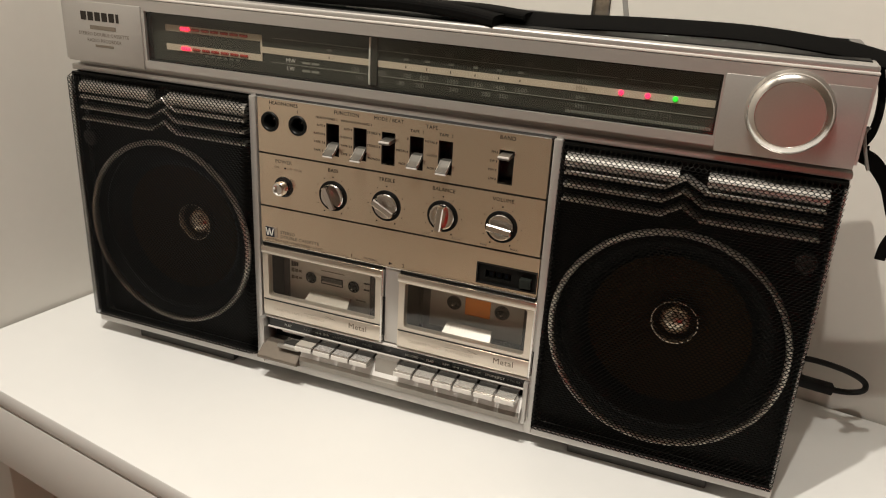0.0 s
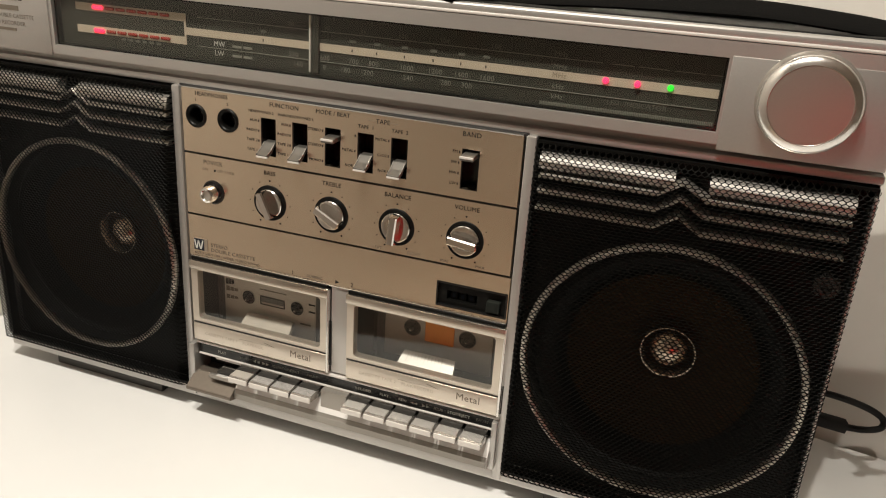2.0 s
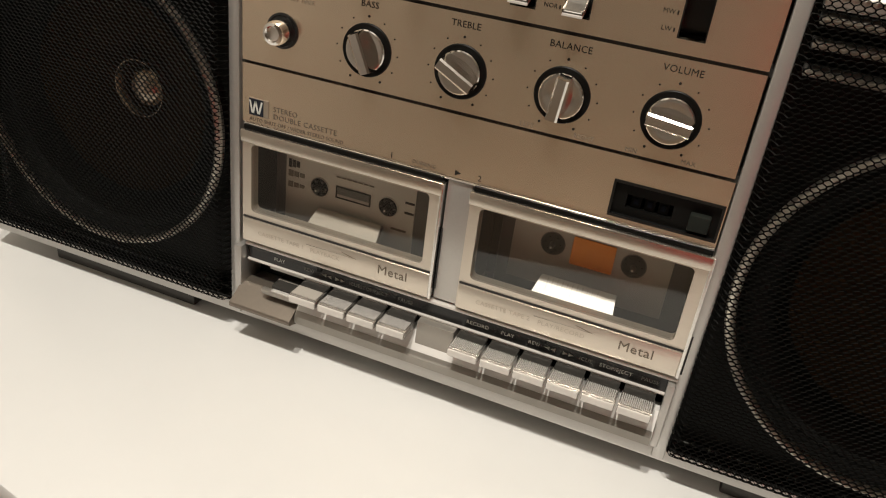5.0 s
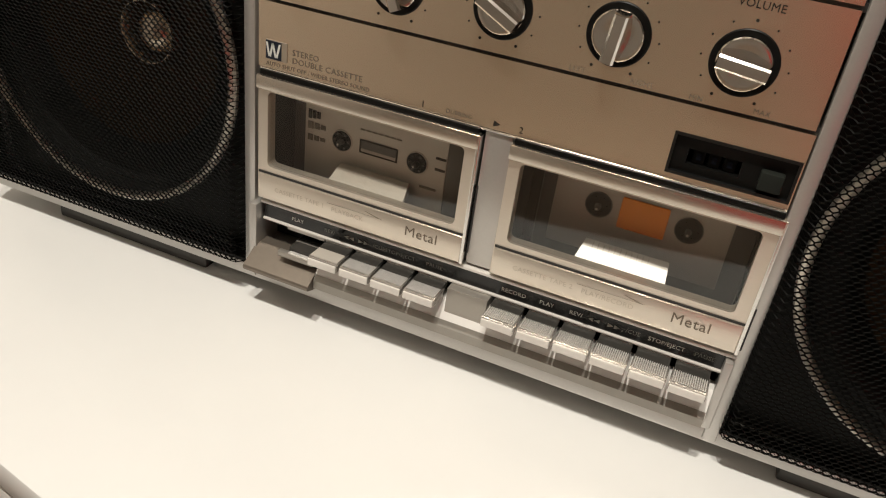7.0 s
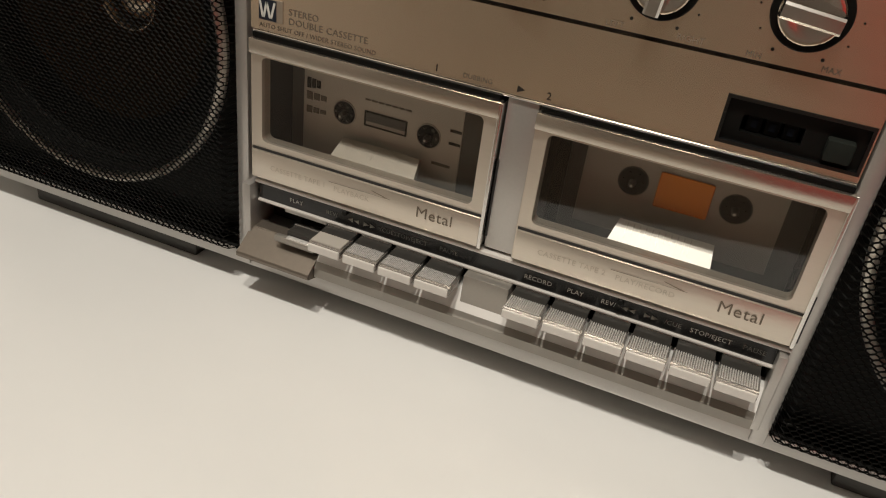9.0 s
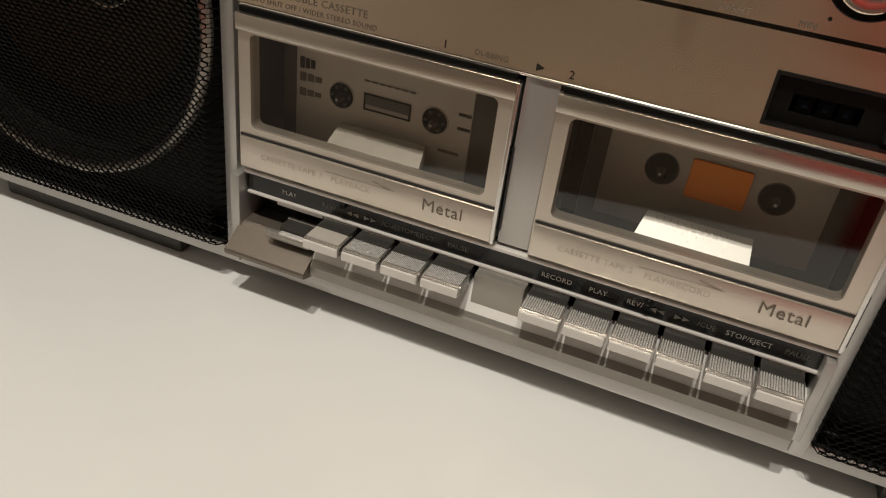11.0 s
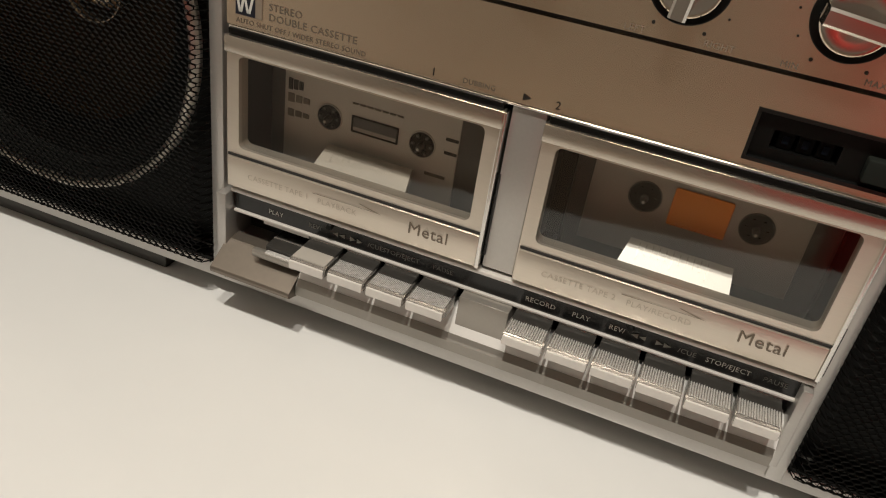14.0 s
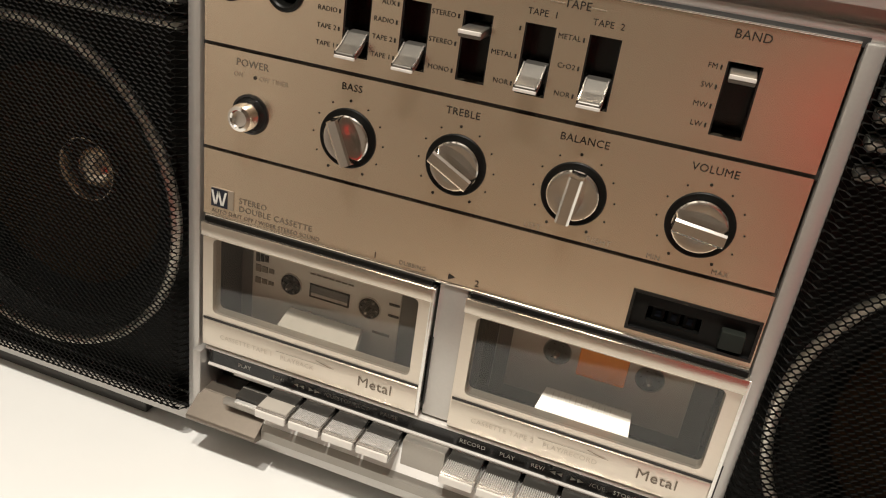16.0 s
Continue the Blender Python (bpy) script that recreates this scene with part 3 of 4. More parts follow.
slide_switch(-0.0535, 0.9985, ("AUX", "RADIO", "TAPE 2", "TAPE 1"))
slide_switch(-0.0293, 0.9985, ("AUX", "RADIO", "TAPE 2", "TAPE 1"))
slide_switch(-0.0048, 1.0138, ("STEREO", "STEREO", "MONO"), False)
slide_switch(0.0190, 1.0005, ("", "METAL", "NOR"))
slide_switch(0.0428, 0.9995, ("METAL", "CrO2", "NOR"))
slide_switch(0.0908, 1.0165, ("FM", "SW", "MW", "LW"), False)

# middle row
words("POWER", -0.0994, 0.9820, 0.0044, MIDINK, mid_panel)
words("ON", -0.1060, 0.9768, 0.0028, FAINT, mid_panel)
words("OFF TIMER", -0.0890, 0.9768, 0.0028, FAINT, mid_panel)
part("position_mark", lathe([(0.0008, 0.0), (0.0008, -0.0009), (0, -0.0009)], -0.0978, 0.9769, 10), INK, mid_panel)
power = part("power_button", lathe([(0.0088, 0.001), (0.0088, -0.0012), (0.0078, -0.0015), (0.0072, -0.0010), (0, -0.0009)], -0.0996, 0.9606, 36), GLOSS, radio, "round push button in a black collar", smooth=True)
part("button_cap", lathe([(0.0060, -0.0004), (0.0060, -0.0080), (0.0054, -0.0096), (0.0040, -0.0102), (0.0034, -0.0094), (0.0016, -0.0090), (0, -0.0089)], -0.0996, 0.9606, 36), KNOB, power, "satin metal button", smooth=True)


def rotary(x, name, turn, print_mat=INK):
    """A metal knob in a black collar, with a tall fin across its face, and a ring of dots."""
    z = 0.9606
    collar = part("rotary_knob", lathe([(0.0128, 0.001), (0.0128, -0.0010), (0.0124, -0.0013), (0.0110, -0.0010), (0, -0.0009)], x, z, 48), BLACK, radio, "round metal " + name.lower() + " knob in a black collar", smooth=True)
    part("knob_cap", lathe([(0.0103, -0.0002), (0.0104, -0.0018), (0.0102, -0.0028), (0.0097, -0.0034), (0.0086, -0.0035), (0.0050, -0.0031), (0, -0.0028)], x, z, 48), KNOB, collar, "satin metal knob face", smooth=True)
    fin = bmesh.new()
    prof = [(-0.0029, -0.0026), (-0.0028, -0.0094), (-0.0019, -0.0102), (0.0019, -0.0102), (0.0028, -0.0094), (0.0029, -0.0026)]
    lo, hi = [], []
    for u, y in prof:
        lo.append(fin.verts.new((u, y, -0.0101 if y > -0.008 else -0.0097)))
        hi.append(fin.verts.new((u, y, 0.0099 if y > -0.008 else 0.0092)))
    fin.faces.new(lo)
    fin.faces.new(hi)
    for i in range(len(prof)):
        j = (i + 1) % len(prof)
        fin.faces.new([lo[i], lo[j], hi[j], hi[i]])
    bmesh.ops.recalc_face_normals(fin, faces=fin.faces)
    bmesh.ops.transform(fin, matrix=Matrix.Translation((x, 0, z)) @ Matrix.Rotation(radians(turn), 4, "Y"), verts=fin.verts)
    part("knob_fin", fin, KNOB, collar, "raised bar across the knob")
    dots = bmesh.new()
    for a in range(-150, 151, 30):
        big = 0.00062 if a in (0, -150, 150) else 0.0004
        join(dots, lathe([(big, 0.0), (big, -0.0008), (0, -0.0008)], x + 0.0160 * math.sin(radians(a)), z + 0.0160 * math.cos(radians(a)), 10))
    part("scale_dots", dots, INK, collar)
    words(name, x, 0.9820, 0.0042, print_mat, mid_panel)


rotary(-0.0531, "BASS", -24)
rotary(-0.0052, "TREBLE", -62)
rotary(0.0432, "BALANCE", 6)
rotary(0.0912, "VOLUME", -84)
words("LEFT", 0.0299, 0.9436, 0.0032, FAINT, mid_panel)
words("RIGHT", 0.0566, 0.9440, 0.0032, FAINT, mid_panel)
words("MIN", 0.0780, 0.9436, 0.0029, MIDINK, mid_panel)
words("MAX", 0.1029, 0.9439, 0.0029, MIDINK, mid_panel)

# lower panel: blue emblem, printing, tape counter
emblem = part("emblem", box(-0.1187, -0.1068, -0.0011, -0.0002, 0.9133, 0.9228, 0.0002), FAINT, low_panel, "square emblem")
part("emblem_field", box(-0.1183, -0.1098, -0.0014, -0.0010, 0.9137, 0.9224), BLUE, emblem, "dark blue square")
for top, low in ((-0.1177, -0.1162), (-0.1144, -0.1158), (-0.1144, -0.1127), (-0.1105, -0.1122)):
    bm = bmesh.new()
    bm.faces.new([bm.verts.new((x, -0.0016, z)) for x, z in ((top - 0.0005, 0.9216), (top + 0.0006, 0.9216), (low + 0.0006, 0.9148), (low - 0.0005, 0.9148))])
    part("emblem_stroke", bm, WHITE_INK, emblem)
words("STEREO", -0.1042, 0.9190, 0.0040, MIDINK, low_panel, align="LEFT")
words("DOUBLE CASSETTE", -0.1042, 0.9151, 0.0040, MIDINK, low_panel, align="LEFT", wide=1.05)
words("AUTO SHUT OFF / WIDER STEREO SOUND", -0.1186, 0.9110, 0.0028, MIDINK, low_panel, align="LEFT")
words("1", -0.0354, 0.9115, 0.0042, INK, low_panel)
words("2", 0.0116, 0.9115, 0.0042, INK, low_panel)
words("DUBBING", -0.0178, 0.9114, 0.0028, MIDINK, low_panel)
bm = bmesh.new()
bm.faces.new([bm.verts.new((x, -0.0009, z)) for x, z in ((-0.0012, 0.9102), (0.0018, 0.9115), (-0.0012, 0.9128))])
part("arrow_mark", bm, INK, low_panel)

counter = part("tape_counter", plate(0.0742, 0.1234, 0.9111, 0.9290, 0.0012, 0.006, [(0.0812, 0.1022, 0.9160, 0.9225)]), BLACK, radio, "black tape counter window")
part("counter_bezel", plate(0.0742, 0.1234, 0.9111, 0.9290, -0.0010, 0.002, [(0.0754, 0.1222, 0.9124, 0.9278)]), GLOSS, counter)
for k in range(3):
    wheel = part("digit_wheel", box(0.0830 + k * 0.0062, 0.0882 + k * 0.0062, 0.0030, 0.007, 0.9158, 0.9228, 0.0008), GRILLE, counter)
    bar(0.0846 + k * 0.0062, 0.0866 + k * 0.0062, 0.9180, 0.9208, DIGIT, wheel, 0.0028)
part("reset_button", box(0.1098, 0.1190, -0.0030, 0.004, 0.9144, 0.9222, 0.0008), RESET, counter, "black counter reset button", smooth=True)

# cassette wells, doors and the post between them
part("door_post", box(-0.0042, 0.0088, -0.0004, 0.02, 0.8385, 0.9074, 0.0006), SILVER, radio, "silver post between the cassette doors", smooth=True)
part("post_slot", box(-0.0044, -0.0036, -0.0008, 0.001, 0.8440, 0.8800), DARK, radio)


def cassette_door(x0, title, slanted):
    """A framed metal door with a clear window, a sloping plate inside toned dim or lit, and printed words. x0: its left
    edge.
    """
    x1 = x0 + 0.1158
    well = bmesh.new()
    box(x0 + 0.0006, x0 + 0.0016, 0.006, 0.042, 0.839, 0.905, 0, 1, well)
    box(x1 - 0.0016, x1 - 0.0006, 0.006, 0.042, 0.839, 0.905, 0, 1, well)
    box(x0 + 0.0006, x1 - 0.0006, 0.041, 0.0425, 0.839, 0.905, 0, 1, well)
    box(x0 + 0.0006, x1 - 0.0006, 0.006, 0.042, 0.905, 0.9062, 0, 1, well)
    box(x0 + 0.0006, x1 - 0.0006, 0.006, 0.042, 0.838, 0.8392, 0, 1, well)
    part("cassette_well", well, DARK, radio, "dark cassette well")
    door = part("cassette_door", framed(x0, x1, 0.8390, 0.9050, -0.0026, 0.004, (x0 + 0.0055, x1 - 0.0062, 0.8575, 0.8975), 0.0026), DOOR, radio, "metal cassette door with a clear window")
    part("top_bar", box(x0 - 0.0002, x1 + 0.0002, -0.0046, 0.003, 0.8988, 0.9056, 0.0006, 2), BAR, door, "rounded metal bar along the door's top", smooth=True)
    part("dark_gap", box(x0 + 0.001, x1 - 0.001, -0.0030, 0.003, 0.9058, 0.9082, 0.0003), BLACK, door)
    part("lower_panel", box(x0 + 0.0006, x1 - 0.0006, -0.0040, -0.002, 0.8392, 0.8534, 0.0006), DOOR, door, "metal strip with printed words", smooth=True)
    part("groove", box(x0 + 0.0006, x1 - 0.0006, -0.0031, -0.002, 0.8535, 0.8545), DARK, door)
    part("side_edge", box(x1 - 0.0006, x1 + 0.0010, -0.0044, 0.003, 0.8388, 0.9054, 0.0004), CHROME, door, "bright side edge")
    glass = part("window_pane", box(x0 + 0.0050, x1 - 0.0058, -0.0012, -0.0002, 0.8576, 0.8978), GLASS, door, "clear plastic window")
    glass.visible_shadow = False
    cx = x0 + 0.0555
    wedge = bmesh.new()
    lo = [wedge.verts.new(p) for p in ((cx - 0.0194, 0.0050, 0.8552), (cx + 0.0233, 0.0050, 0.8552), (cx + 0.0220, 0.0138, 0.8632), (cx - 0.0168, 0.0138, 0.8632))]
    hi = [wedge.verts.new(v.co + Vector((0, 0.0030, -0.0016))) for v in lo]
    wedge.faces.new(lo)
    wedge.faces.new(hi)
    for i in range(4):
        wedge.faces.new([lo[i], lo[(i + 1) % 4], hi[(i + 1) % 4], hi[i]])
    bmesh.ops.recalc_face_normals(wedge, faces=wedge.faces)
    flap = part("sloping_plate", wedge, slanted, door, "sloping plate with a tape scale, its brightness set by colour")
    for k in range(11):
        u = cx - 0.0130 + k * 0.0026
        tall = 0.35 if k % 5 else 0.55
        bm = bmesh.new()
        bm.faces.new([bm.verts.new((u + dx, 0.0050 + 0.0088 * f - 0.0003, 0.8552 + 0.0080 * f + 0.0003)) for dx, f in ((0, 0.9), (0.0003, 0.9), (0.0003, 0.9 - tall), (0, 0.9 - tall))])
        part("scale_tick", bm, TICK, flap)
    words("Metal", x0 + 0.0942, 0.8472, 0.0076, TITLE, door, -0.0043)
    words("CASSETTE TAPE %s" % title[0], x0 + 0.0110, 0.8462, 0.0036, GHOST, door, -0.0043, align="LEFT")
    words(title[1], x0 + 0.0445, 0.8458, 0.0036, GHOST, door, -0.0043, align="LEFT")
    bm = bmesh.new()
    bm.faces.new([bm.verts.new((x0 + u, -0.0043, 0.8415 + w)) for u, w in ((0.0420, 0.0071), (0.0420, 0.0074), (0.0735, 0.0074), (0.0640, 0.0094), (0.0632, 0.0092), (0.0700, 0.0076))])
    part("arrow_mark", bm, FAINT, door)
    return door


# left door gets the dim plate colour, right door the lit one
cassette_door(-0.1216, ("1", "PLAYBACK"), DIM_FLAP)
cassette_door(0.0092, ("2", "PLAY/RECORD"), LIT_FLAP)
part("side_slot", box(0.1262, 0.1270, -0.0014, 0.001, 0.8400, 0.8620), DARK, radio)

# key bay: label strip, keys, polished chin
part("bay_back", box(-0.1225, 0.1265, 0.016, 0.020, 0.800, 0.8375), DARK, radio, "dark key bay")
part("bay_floor", box(-0.1225, 0.1265, 0.0, 0.020, 0.797, 0.8085), SILVER, radio)
strip = part("label_strip", box(-0.1200, 0.1262, 0.0006, 0.004, 0.8258, 0.8340, 0.0004), GLOSS, radio, "glossy black strip with key names")
part("bright_edge", box(-0.1205, 0.1264, -0.0022, 0.004, 0.8352, 0.8370, 0.0006), KEY_EDGE, strip, smooth=True)
part("bright_edge", box(-0.1200, 0.1262, -0.0006, 0.004, 0.8246, 0.8258, 0.0003), KEY_EDGE, strip, smooth=True)
for x in (-0.0720, 0.0584):
    part("nub", lathe([(0.0016, 0.001), (0.0016, -0.0020), (0.0012, -0.0026), (0, -0.0027)], x, 0.8336, 14), BLACK, strip, smooth=True)
KZ = 0.8298
for x, s, mat in ((-0.0991, "PLAY", WHITE_INK), (-0.0798, "REV/", DIM_INK), (-0.0390, "STOP/EJECT", FADED), (-0.0200, "PAUSE", FADED), (-0.0510, "/CUE", FADED), (0.0222, "RECORD", WHITE_INK), (0.0390, "PLAY", WHITE_INK), (0.0535, "REV/", WHITE_INK), (0.0810, "/CUE", DIM_INK), (0.0965, "STOP/EJECT", WHITE_INK), (0.1140, "PAUSE", FADED)):
    words(s, x, KZ, 0.0031, mat, strip, 0.0004)
for x, way in ((-0.0700, -1), (-0.0668, -1), (-0.0615, 1), (-0.0583, 1), (0.0605, -1), (0.0636, -1), (0.0703, 1), (0.0734, 1)):
    bm = bmesh.new()
    bm.faces.new([bm.verts.new((x + u * way, 0.0003, KZ + w)) for u, w in ((-0.0014, -0.0011), (0.0014, 0), (-0.0014, 0.0011))])
    part("arrow_mark", bm, DIM_INK, strip)


def key_form(wide):
    """A piano key: sloping top, pale front edge."""
    bm = bmesh.new()
    prof = [(-0.0042, 0.8170), (-0.0042, 0.8230), (-0.0150, 0.8233), (-0.0170, 0.8226), (-0.0176, 0.8200), (-0.0172, 0.8184)]
    a = [bm.verts.new((0, y, z)) for y, z in prof]
    b = [bm.verts.new((wide, y, z)) for y, z in prof]
    bm.faces.new(a)
    bm.faces.new(b)
    for i in range(len(prof)):
        j = (i + 1) % len(prof)
        bm.faces.new([a[i], a[j], b[j], b[i]])
    bmesh.ops.recalc_face_normals(bm, faces=bm.faces)
    bmesh.ops.bevel(bm, geom=list(bm.edges), offset=0.0004, segments=2, affect="EDGES")
    return bm


def rib_form(wide, count):
    """Fine ribs across a key's top, with dark valleys between them."""
    bm = bmesh.new()
    step = (wide - 0.0012) / count
    tall = 0.00055 if count < 20 else 0.0001
    for k in range(count):
        x = 0.0006 + k * step
        rows = []
        for y, lift in ((-0.0158, 0.82335), (-0.0072, 0.82315)):
            rows.append([bm.verts.new((x + dx * step, y, lift + up * tall)) for dx, up in ((0.12, 0), (0.28, 1), (0.66, 1), (0.84, 0))])
        for i in range(3):
            bm.faces.new([rows[0][i], rows[0][i + 1], rows[1][i + 1], rows[1][i]])
        bm.faces.new(rows[0])
        bm.faces.new(rows[1])
    bmesh.ops.recalc_face_normals(bm, faces=bm.faces)
    return bm


def smooth_form(wide):
    """A plain satin pad on a key's top."""
    return box(0.0007, wide - 0.0007, -0.0158, -0.0072, 0.8226, 0.8236, 0.0002)


first = {}
for x, kind in ((-0.0818, "plain"), (-0.0638, "scuffed"), (-0.0460, "scuffed"), (-0.0282, "scuffed"), (0.0130, "ribbed"), (0.0309, "ribbed"), (0.0487, "ribbed"), (0.0665, "ribbed"), (0.0845, "ribbed"), (0.1025, "ribbed")):
    wide = 0.0166
    if kind not in first:
        key = part("key", key_form(wide), KEY, radio, "satin metal piano key", smooth=True)
        if kind == "ribbed":
            grip = part("ribbed_top", rib_form(wide, 16), KEY_RIB, key, "ribbed clear grip")
        elif kind == "scuffed":
            grip = part("scuffed_top", rib_form(wide, 22), KEY_SCUFF, key, "scuffed sparkling grip")
        else:
            grip = part("plain_top", smooth_form(wide), DIM_FLAP, key, "worn smooth grip")
        front = part("front_edge", box(0.0003, wide - 0.0003, -0.0181, -0.0170, 0.8184, 0.8224, 0.0004), KEY_EDGE, key, "pale front edge")
        rear = part("dark_rear", box(0.0004, wide - 0.0004, -0.0070, 0.010, 0.8195, 0.8238, 0.0006), KEY_REAR, key, "glossy dark rear of the key", smooth=True)
        rim = part("rear_rim", box(0.0005, wide - 0.0005, -0.0004, 0.0004, 0.8230, 0.8243, 0.0002), CHROME, key, "bright line across the key's rear")
        key.location.x = x
        first[kind] = (key, grip, front, rear, rim)
    else:
        key = twin(first[kind][0], radio, x)
        for some in first[kind][1:]:
            twin(some, key)
pressed = part("pressed_key", box(-0.1000, -0.0826, -0.0060, 0.014, 0.8120, 0.8168, 0.0006), KEY_REAR, radio, "pressed-in play key deep in the bay", smooth=True)
part("clear_lip", box(-0.1050, -0.0830, -0.0098, -0.0060, 0.8112, 0.8146, 0.0009), BLOCK, pressed, "clear lip of the pressed key", smooth=True)
part("worn_tip", box(-0.0985, -0.0850, -0.0092, -0.0066, 0.8140, 0.8152, 0.0004), KEY_SCUFF, pressed, "scuffed bright tip of the pressed key", smooth=True)
part("rear_rim", box(-0.1000, -0.0830, 0.0005, 0.0014, 0.8166, 0.8174, 0.0003), KEY, pressed, "thin bright rim of the pressed key", smooth=True)
part("key_stop", box(-0.1060, -0.0830, 0.0015, 0.006, 0.8217, 0.8238, 0.0003), KEY_EDGE, radio, "pale bar behind the pressed key")
part("bay_block", box(-0.0095, 0.0118, -0.0058, 0.012, 0.8060, 0.8244, 0.0004), BLOCK, radio, "silver block between the key rows", smooth=True)


def chin_form(x0, x1, y_front, z_front, z_rear, lip):
    bm = bmesh.new()
    prof = [(0.006, z_rear), (-0.0020, z_rear), (y_front + 0.0002, z_front + 0.0004), (y_front, z_front), (y_front + 0.0001, z_front - lip), (y_front + 0.0012, z_front - lip - 0.0006), (0.006, 0.7930)]
    a = [bm.verts.new((x0, y, z)) for y, z in prof]
    b = [bm.verts.new((x1, y, z)) for y, z in prof]
    bm.faces.new(a)
    bm.faces.new(b)
    for i in range(len(prof)):
        j = (i + 1) % len(prof)
        bm.faces.new([a[i], a[j], b[j], b[i]])
    bmesh.ops.recalc_face_normals(bm, faces=bm.faces)
    bmesh.ops.bevel(bm, geom=[e for e in bm.edges if abs(e.verts[0].co.x - e.verts[1].co.x) > 0.01], offset=0.0004, segments=2, affect="EDGES")
    return bm


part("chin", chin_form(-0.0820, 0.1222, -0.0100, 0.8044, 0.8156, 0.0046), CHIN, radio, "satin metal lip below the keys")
# strip laid over the lower slope to darken where it would look lit
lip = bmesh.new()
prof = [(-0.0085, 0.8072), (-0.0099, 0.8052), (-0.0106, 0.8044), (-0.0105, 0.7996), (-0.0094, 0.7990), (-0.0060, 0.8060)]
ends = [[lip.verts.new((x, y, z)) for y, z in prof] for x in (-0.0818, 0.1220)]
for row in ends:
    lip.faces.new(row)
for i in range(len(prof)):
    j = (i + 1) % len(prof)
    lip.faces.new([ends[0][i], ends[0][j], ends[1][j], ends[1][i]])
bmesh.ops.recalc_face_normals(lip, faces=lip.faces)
part("front_lip", lip, DIM_LIP, radio, "metal front edge of the lip, its dimness put into the colour")
part("chin_cover", chin_form(-0.1225, -0.0825, -0.0155, 0.8018, 0.8105, 0.0020), COVER, radio, "dull brownish metal cover at the end of the key row")
part("bay_wall", box(0.1222, 0.1262, -0.0055, 0.016, 0.7960, 0.8345, 0.0008), SILVER, radio, smooth=True)
part("bay_wall", box(-0.1262, -0.1212, -0.0050, 0.016, 0.7990, 0.8345, 0.0008), SILVER, radio, smooth=True)


# ---- speakers ----
def relief(x, z):
    """How far the mesh stands out at a place on the right-hand grille."""
    d = min(x - GX0, GX1 - x, z - GZ0, GZ1 - z)
    out = 0.0090
    if d < 0.0045:
        out *= math.sqrt(max(0.0, 1 - (1 - max(d, 0) / 0.0045) ** 2))
    return out


def mesh_form(mirror):
    """The pierced metal sheet: every hole a real one."""
    px, pz, hole = 0.0037, 0.00195, 0.83
    verts, faces, index = [], [], {}
    corner = ((0, 0.76), (0.5, 0.24), (0.5, -0.24), (0, -0.76), (-0.5, -0.24), (-0.5, 0.24))

    def vert(x, z, back, key):
        if key not in index:
            index[key] = len(verts)
            verts.append((mirror * x, back - relief(x, z), z))
        return index[key]

    rows = int((GZ1 - GZ0) / pz)
    cols = int((GX1 - GX0) / px)
    for j in range(rows):
        for i in range(cols):
            cx, cz = GX0 + px * (i + 0.5 + 0.5 * (j % 2)), GZ0 + pz * (j + 0.5)
            if cx > GX1 - 0.001:
                continue
            outer, inner, deep = [], [], []
            for k, (a, b) in enumerate(corner):
                x, z = cx + a * px, cz + b * pz
                outer.append(vert(x, z, 0.0, (round(x * 2 / px), round(z * 50 / pz))))
                hx, hz = cx + a * px * hole, cz + b * pz * hole
                tilt = 0.00035 * b
                inner.append(vert(hx, hz, -tilt, (i, j, k, 0)))
                deep.append(vert(hx, hz, 0.0006, (i, j, k, 1)))
            for k in range(6):
                n = (k + 1) % 6
                faces.append((outer[k], outer[n], inner[n], inner[k]))
                faces.append((inner[k], inner[n], deep[n], deep[k]))
    return verts, [], faces


def louvre(sx, z0, z1, whole):
    """A bright rounded rib behind the mesh, with a peak in its middle or a gap there."""
    line = [(0.1350, 0), (0.2050, 0), (0.2185, 0.0085), (0.2325, 0), (0.3080, 0)] if whole else [(0.1345, 0), (0.2135, 0)]
    runs = [line] if whole else [line, [(0.2325, 0), (0.3080, 0)]]
    for run in runs:
        bm = bmesh.new()
        rows = []
        for x, up in run:
            rows.append([bm.verts.new((sx * x, y, up + z0 + (z1 - z0) * f)) for y, f in ((0.008, 0), (-0.0022, 0.0), (-0.0034, 0.18), (-0.0030, 0.5), (-0.0012, 0.85), (0.002, 1.0), (0.008, 1.0))])
        for p, q in zip(rows, rows[1:]):
            for k in range(7):
                bm.faces.new([p[k], p[(k + 1) % 7], q[(k + 1) % 7], q[k]])
        bm.faces.new(rows[0])
        bm.faces.new(rows[-1])
        bmesh.ops.recalc_face_normals(bm, faces=bm.faces)
        part("louvre", bm, RIB, radio, "bright rib behind the speaker mesh")


